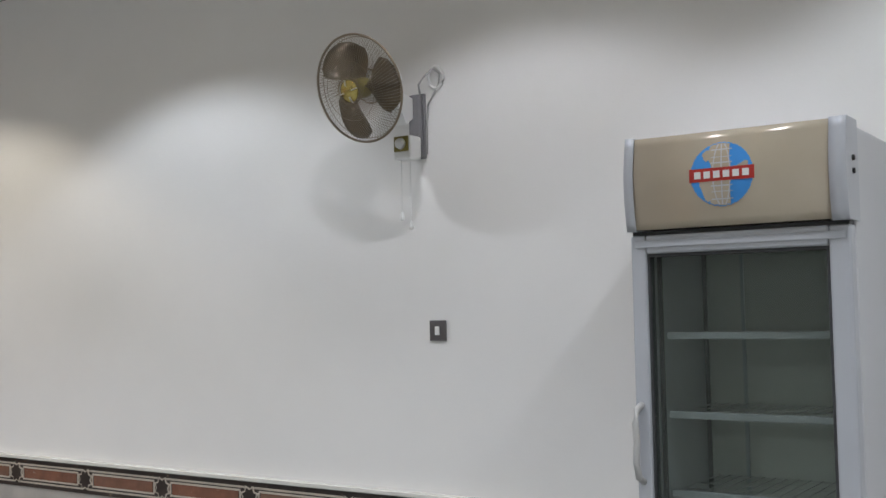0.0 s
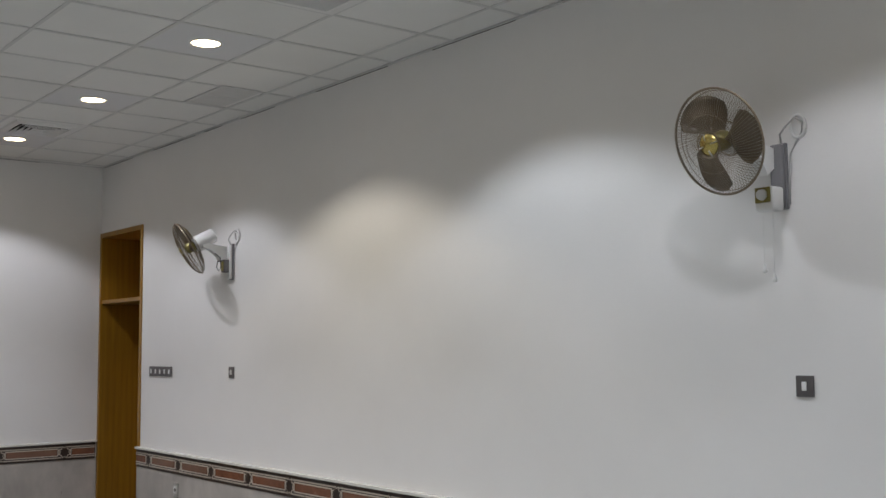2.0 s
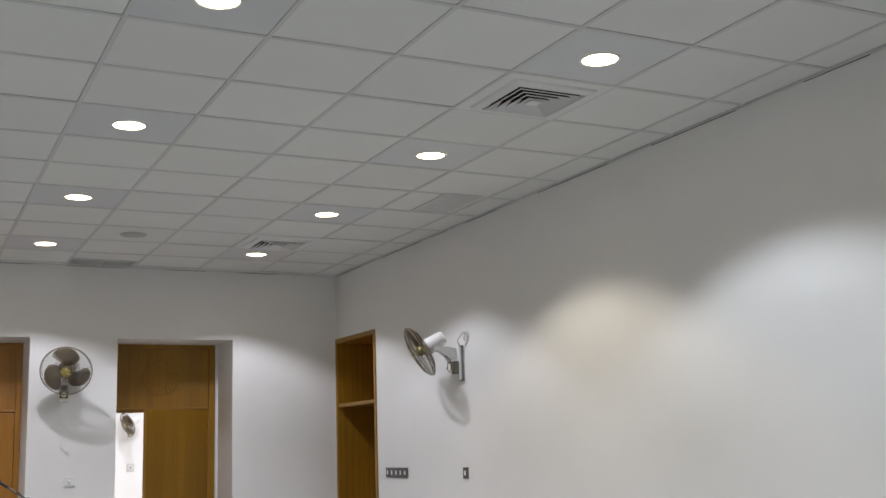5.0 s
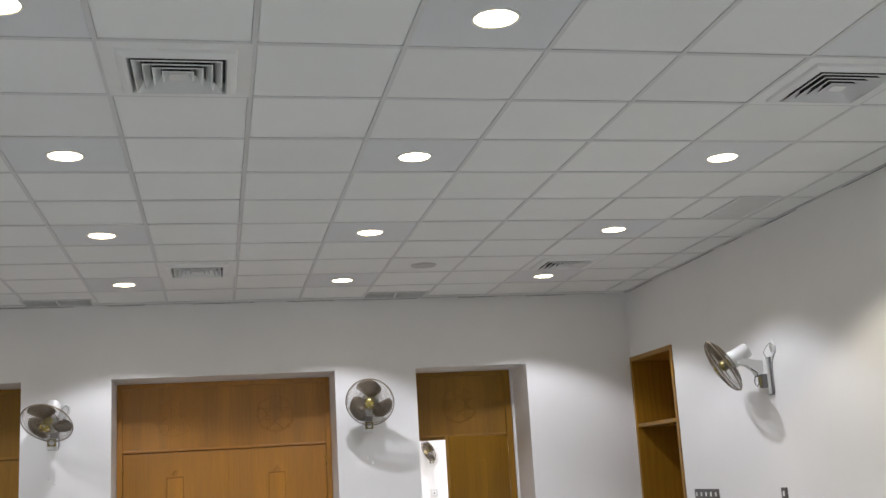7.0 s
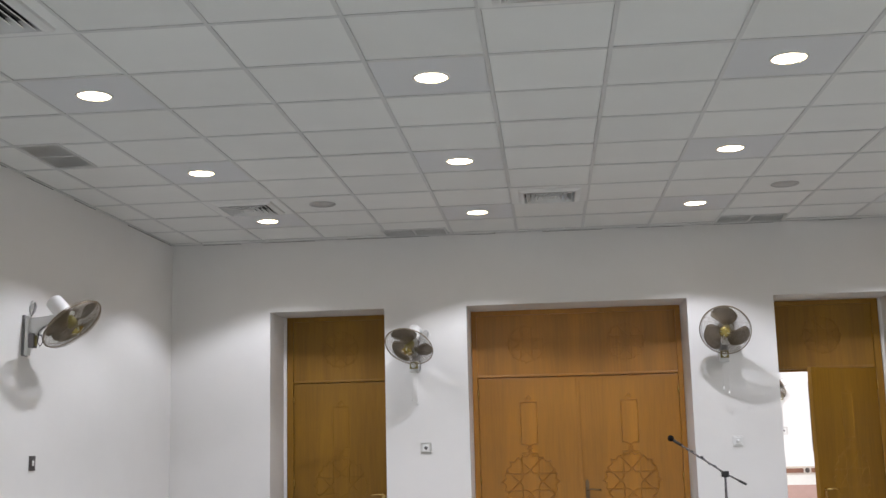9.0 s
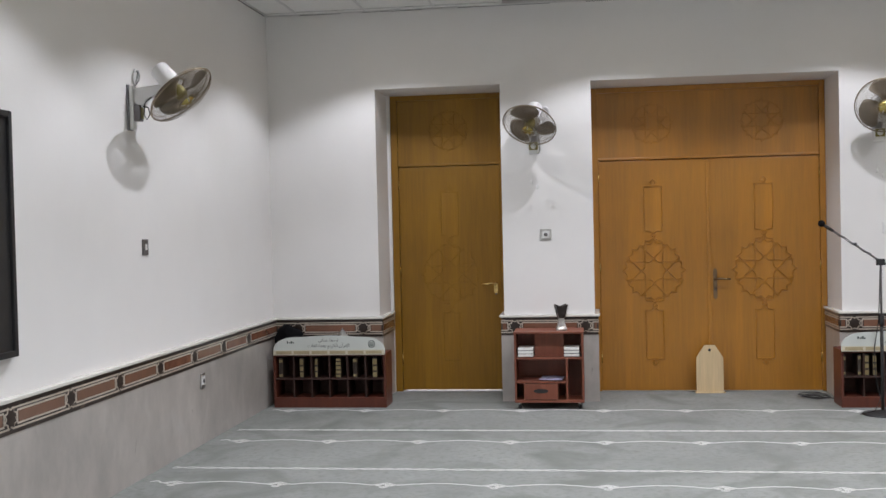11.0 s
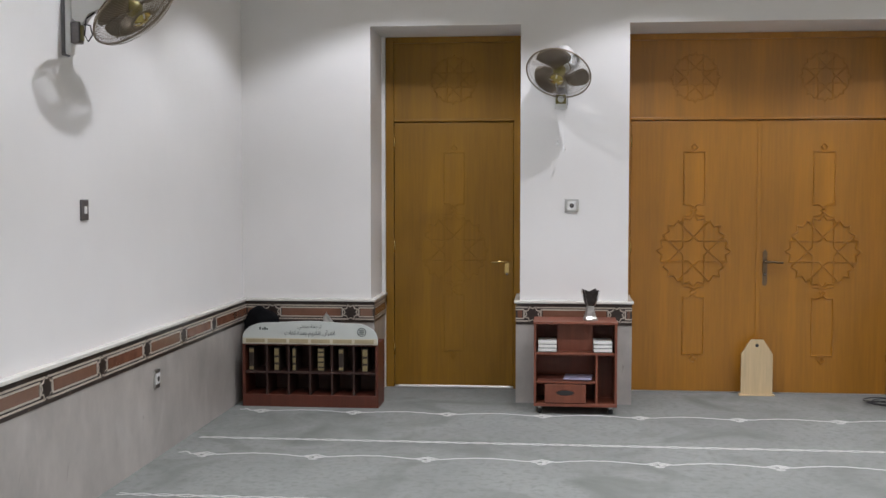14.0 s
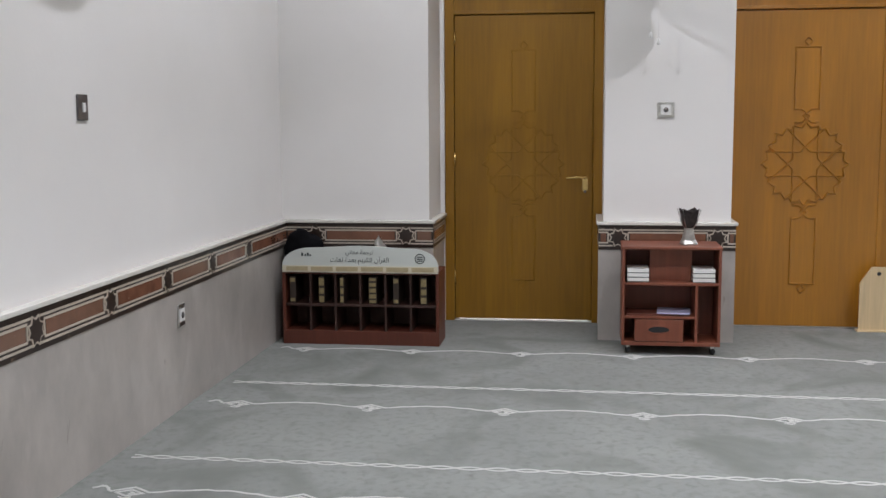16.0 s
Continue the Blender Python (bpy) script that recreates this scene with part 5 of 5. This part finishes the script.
    can = part("canopy", bowed(0.026, w - 0.045, 0.0), CHAMPAGNE, r, "bowed champagne canopy panel")
    part("end_cap", bowed(-0.004, 0.026, 0.004), FRIDGE_GREY, can, "grey canopy end cap")
    cap = part("end_cap", bowed(w - 0.045, w + 0.004, 0.004), FRIDGE_GREY, can, "grey canopy end cap")
    # Black block fills the gap and gives its shade by colour.
    part("canopy_gap_shade", box(B(), 0.004, w - 0.004, 0.004, 0.09, 1.7275, 1.739), BLACK, can, "black strip for the shade in the gap under the canopy")
    for z in (1.880, 1.918):
        part("lock_button", lathe(B(), [(0, 0), (0.009, 0), (0.008, 0.006), (0, 0.007)], 12, pose(w + 0.004, 0.035, z, 0, 90, 0)), BLACK, can, "small black button")
    # round emblem on the bow: blue disc with pale meridians and a red band
    cx, cz = 0.312, 1.896

    def bow_y(z):
        t = (z - 1.743) / (H - 1.743)
        return -0.030 * math.sin(math.pi * min(1, 0.15 + 0.75 * t)) - 0.004

    def patch(inside, lift, nx=40, nz=40, half=0.1):
        bm = B()
        grid = {}
        for i in range(nx + 1):
            for j in range(nz + 1):
                u, v = -half + 2 * half * i / nx, -half + 2 * half * j / nz
                grid[i, j] = (u, v)
        verts = {}
        def vert(i, j):
            if (i, j) not in verts:
                u, v = grid[i, j]
                verts[i, j] = bm.verts.new((cx + u, bow_y(cz + v) - lift, cz + v))
            return verts[i, j]
        for i in range(nx):
            for j in range(nz):
                u, v = (grid[i, j][0] + grid[i + 1, j + 1][0]) / 2, (grid[i, j][1] + grid[i + 1, j + 1][1]) / 2
                if inside(u, v):
                    bm.faces.new((vert(i, j), vert(i + 1, j), vert(i + 1, j + 1), vert(i, j + 1)))
        return bm
    R = 0.096
    em = part("emblem_disc", patch(lambda u, v: u * u + v * v < R * R, 0.0012, 64, 64), BLUE, can, "round blue emblem")
    def land(u, v):
        if u * u + v * v > (R * 0.97) ** 2:
            return False
        n = noise.noise(Vector((u * 22 + 3.1, v * 22 + 1.7, 0.4)))
        return abs(u + 0.004) < 0.030 + 0.012 * n or n > 0.33
    part("emblem_land", patch(land, 0.0018, 64, 64), CHAMPAGNE, em, "pale shapes on the emblem")
    def net(u, v):
        if u * u + v * v > (R * 0.95) ** 2:
            return False
        k = math.sqrt(max(1e-6, R * R - v * v)) / R
        return any(abs(u - o * k) < 0.0016 for o in (-0.026, 0.0, 0.026)) and abs(u) < 0.032 or (abs(u) < 0.033 and any(abs(v - q) < 0.0016 for q in (-0.075, -0.052, -0.034, 0.034, 0.052, 0.075)))
    part("emblem_lines", patch(net, 0.0022, 110, 110), FRIDGE_GREY, em, "thin pale grid lines")
    band = part("emblem_band", patch(lambda u, v: abs(v) < 0.0205 and abs(u) < 0.0985, 0.0026, 60, 60), BANNER_RED, em, "red band across the emblem")
    bm = B()
    for i in range(6):
        u = -0.074 + 0.0296 * i
        prism(bm, [(u - 0.010, -0.0105), (u + 0.010, -0.0105), (u + 0.010, 0.0105), (u - 0.010, 0.0105)], 0.0008, pose(cx, bow_y(cz) - 0.0030, cz, 90, 0, 0))
    part("band_marks", bm, WHITE_PLASTIC, band, "plain white marks on the band")


build_fridge()


# ---- board on the south wall ----
def build_wall_board():
    r = root("wall_board", pose(-4.97, SY, 0, 0, 0, 180), "large black-framed board hung on the white wall", "board")
    w = 1.5
    part("panel", box(B(), -w + 0.03, -0.03, -0.025, 0, 0.96, 2.08), BLACK, r, "dark panel")
    for xa, xb, za, zb in ((-0.03, 0.0, 0.93, 2.11), (-w, -w + 0.03, 0.93, 2.11), (-w + 0.03, -0.03, 0.93, 0.96), (-w + 0.03, -0.03, 2.08, 2.11)):
        part("frame", box(B(), xa, xb, -0.04, 0, za, zb, 0.003), BLACK, r, "black frame")


build_wall_board()


# ---- hall seen through the open door ----
def build_hall():
    hx = -17.6
    setting("hall_wall_far", box(B(), hx - 0.2, hx, -4.6, 8.0, 0, 3.6), PAINT, "white painted far wall of the next hall")
    setting("hall_wall_side", box(B(), hx, WX - 0.68, 7.8, 8.0, 0, 3.6), PAINT, "white painted side wall of the next hall")
    setting("hall_wall_near", box(B(), hx, WX - 0.68, -4.6, -4.4, 0, 3.6), PAINT, "white painted side wall of the next hall")
    setting("hall_wall_back", box(B(), WX - 0.68, WX - 0.53, NY + 0.6, 8.0, 0, 3.6), PAINT, "white painted wall beside the door")
    setting("hall_ceiling", box(B(), hx, WX - 0.68, -4.4, 7.8, 3.5, 3.6), TILE, "white ceiling of the next hall")
    setting("hall_floor", box(B(), hx, WX - 0.56, -4.4, 7.8, 0.0, 0.004), CREAM, "polished cream marble floor of the next hall")
    r = root("hall_dado", pose(hx, -2.0, 0, 0, 0, 90), "pink marble dado with pale border", "trim", "", "structure")
    part("slab", box(B(), 0, 9.8, -0.03, 0, 0.0, 0.56), PINK, r, "pink marble slab")
    part("border", box(B(), 0, 9.8, -0.034, 0, 0.56, 0.72), CREAM, r, "pale marble border")
    part("band", box(B(), 0, 9.8, -0.038, 0, 0.72, 0.85), INLAY, r, "pale inlaid marble band")
    for i in range(16):
        part("band_panel", box(B(), 0.06 + 0.6 * i, 0.54 + 0.6 * i, -0.042, -0.037, 0.75, 0.82), RED, r, "red brown marble panel")
        part("star", prism(B(), star(0.045, 8, 0.74), 0.004, pose(0.6 * i, -0.038, 0.785, 90, 0, 0)), BROWN, r) if 0 < i else None
    build_fan(pose(hx, 3.06, 2.03, 0, 0, 90), -25, -74, "brown bladed wall fan on the next hall's far wall", 15, False, True, 0.22, 0.13, 0.0, 0.195)
    build_switch(pose(hx, 3.09, 1.42, 0, 0, 90), 0.13, 0.13, 1, CHROME, "chrome wall outlet in the next hall", "socket")
    f = root("picture_frame", pose(hx, 3.52, 1.08, 0, 0, 90), "tall black picture frame with pale script panel", "picture")
    for xa, xb, za, zb in ((0, 0.035, 0, 1.12), (0.565, 0.60, 0, 1.12), (0.035, 0.565, 0, 0.035), (0.035, 0.565, 1.085, 1.12)):
        part("frame", box(B(), xa, xb, -0.03, 0, za, zb, 0.003), BLACK, f, "black frame")
    part("mount", box(B(), 0.035, 0.565, -0.012, 0, 0.035, 1.085), PAPER, f, "pale mount")
    part("print", box(B(), 0.085, 0.515, -0.015, -0.011, 0.10, 1.02), OLIVE, f, "olive gold print")
    for i in range(7):
        part("script_bar", box(B(), 0.12, 0.48 - 0.05 * (i % 3), -0.018, -0.0148, 0.16 + 0.12 * i, 0.20 + 0.12 * i), PAPER, f, "pale bar of unreadable script")
    # Unseen lamps with fittings, added to brighten the hall behind the doors.
    first = None
    for x in (-16.2, -13.8, -11.4):
        for y in (-2.6, 0.6, 3.0, 5.4):
            lamp = bpy.data.lights.new("hall_fill_lamp", "SPOT")
            lamp.energy, lamp.spot_size, lamp.spot_blend, lamp.shadow_soft_size, lamp.color = HALL_WATTS, radians(150), 0.5, 0.08, NEUTRAL
            o = new("hall_fill_lamp", lamp)
            o.matrix_basis = pose(x, y, 3.48)
            m = pose(x, y, 3.499)
            if first is None:
                first = root("hall_downlight", m, "unseen round downlight added to light the next hall", "ceiling light", "hall downlights")
                part("ring", lathe(B(), [(0.10, 0.0), (0.12, 0.0), (0.12, -0.006), (0.10, -0.006)], 24), WHITE_PLASTIC, first)
                part("diffuser", lathe(B(), [(0.0, -0.004), (0.0998, -0.004), (0.0998, -0.001)], 24), LED, first, "glowing white diffuser")
            else:
                copy_thing(first, m)


HALL_WATTS = 225.0
build_hall()
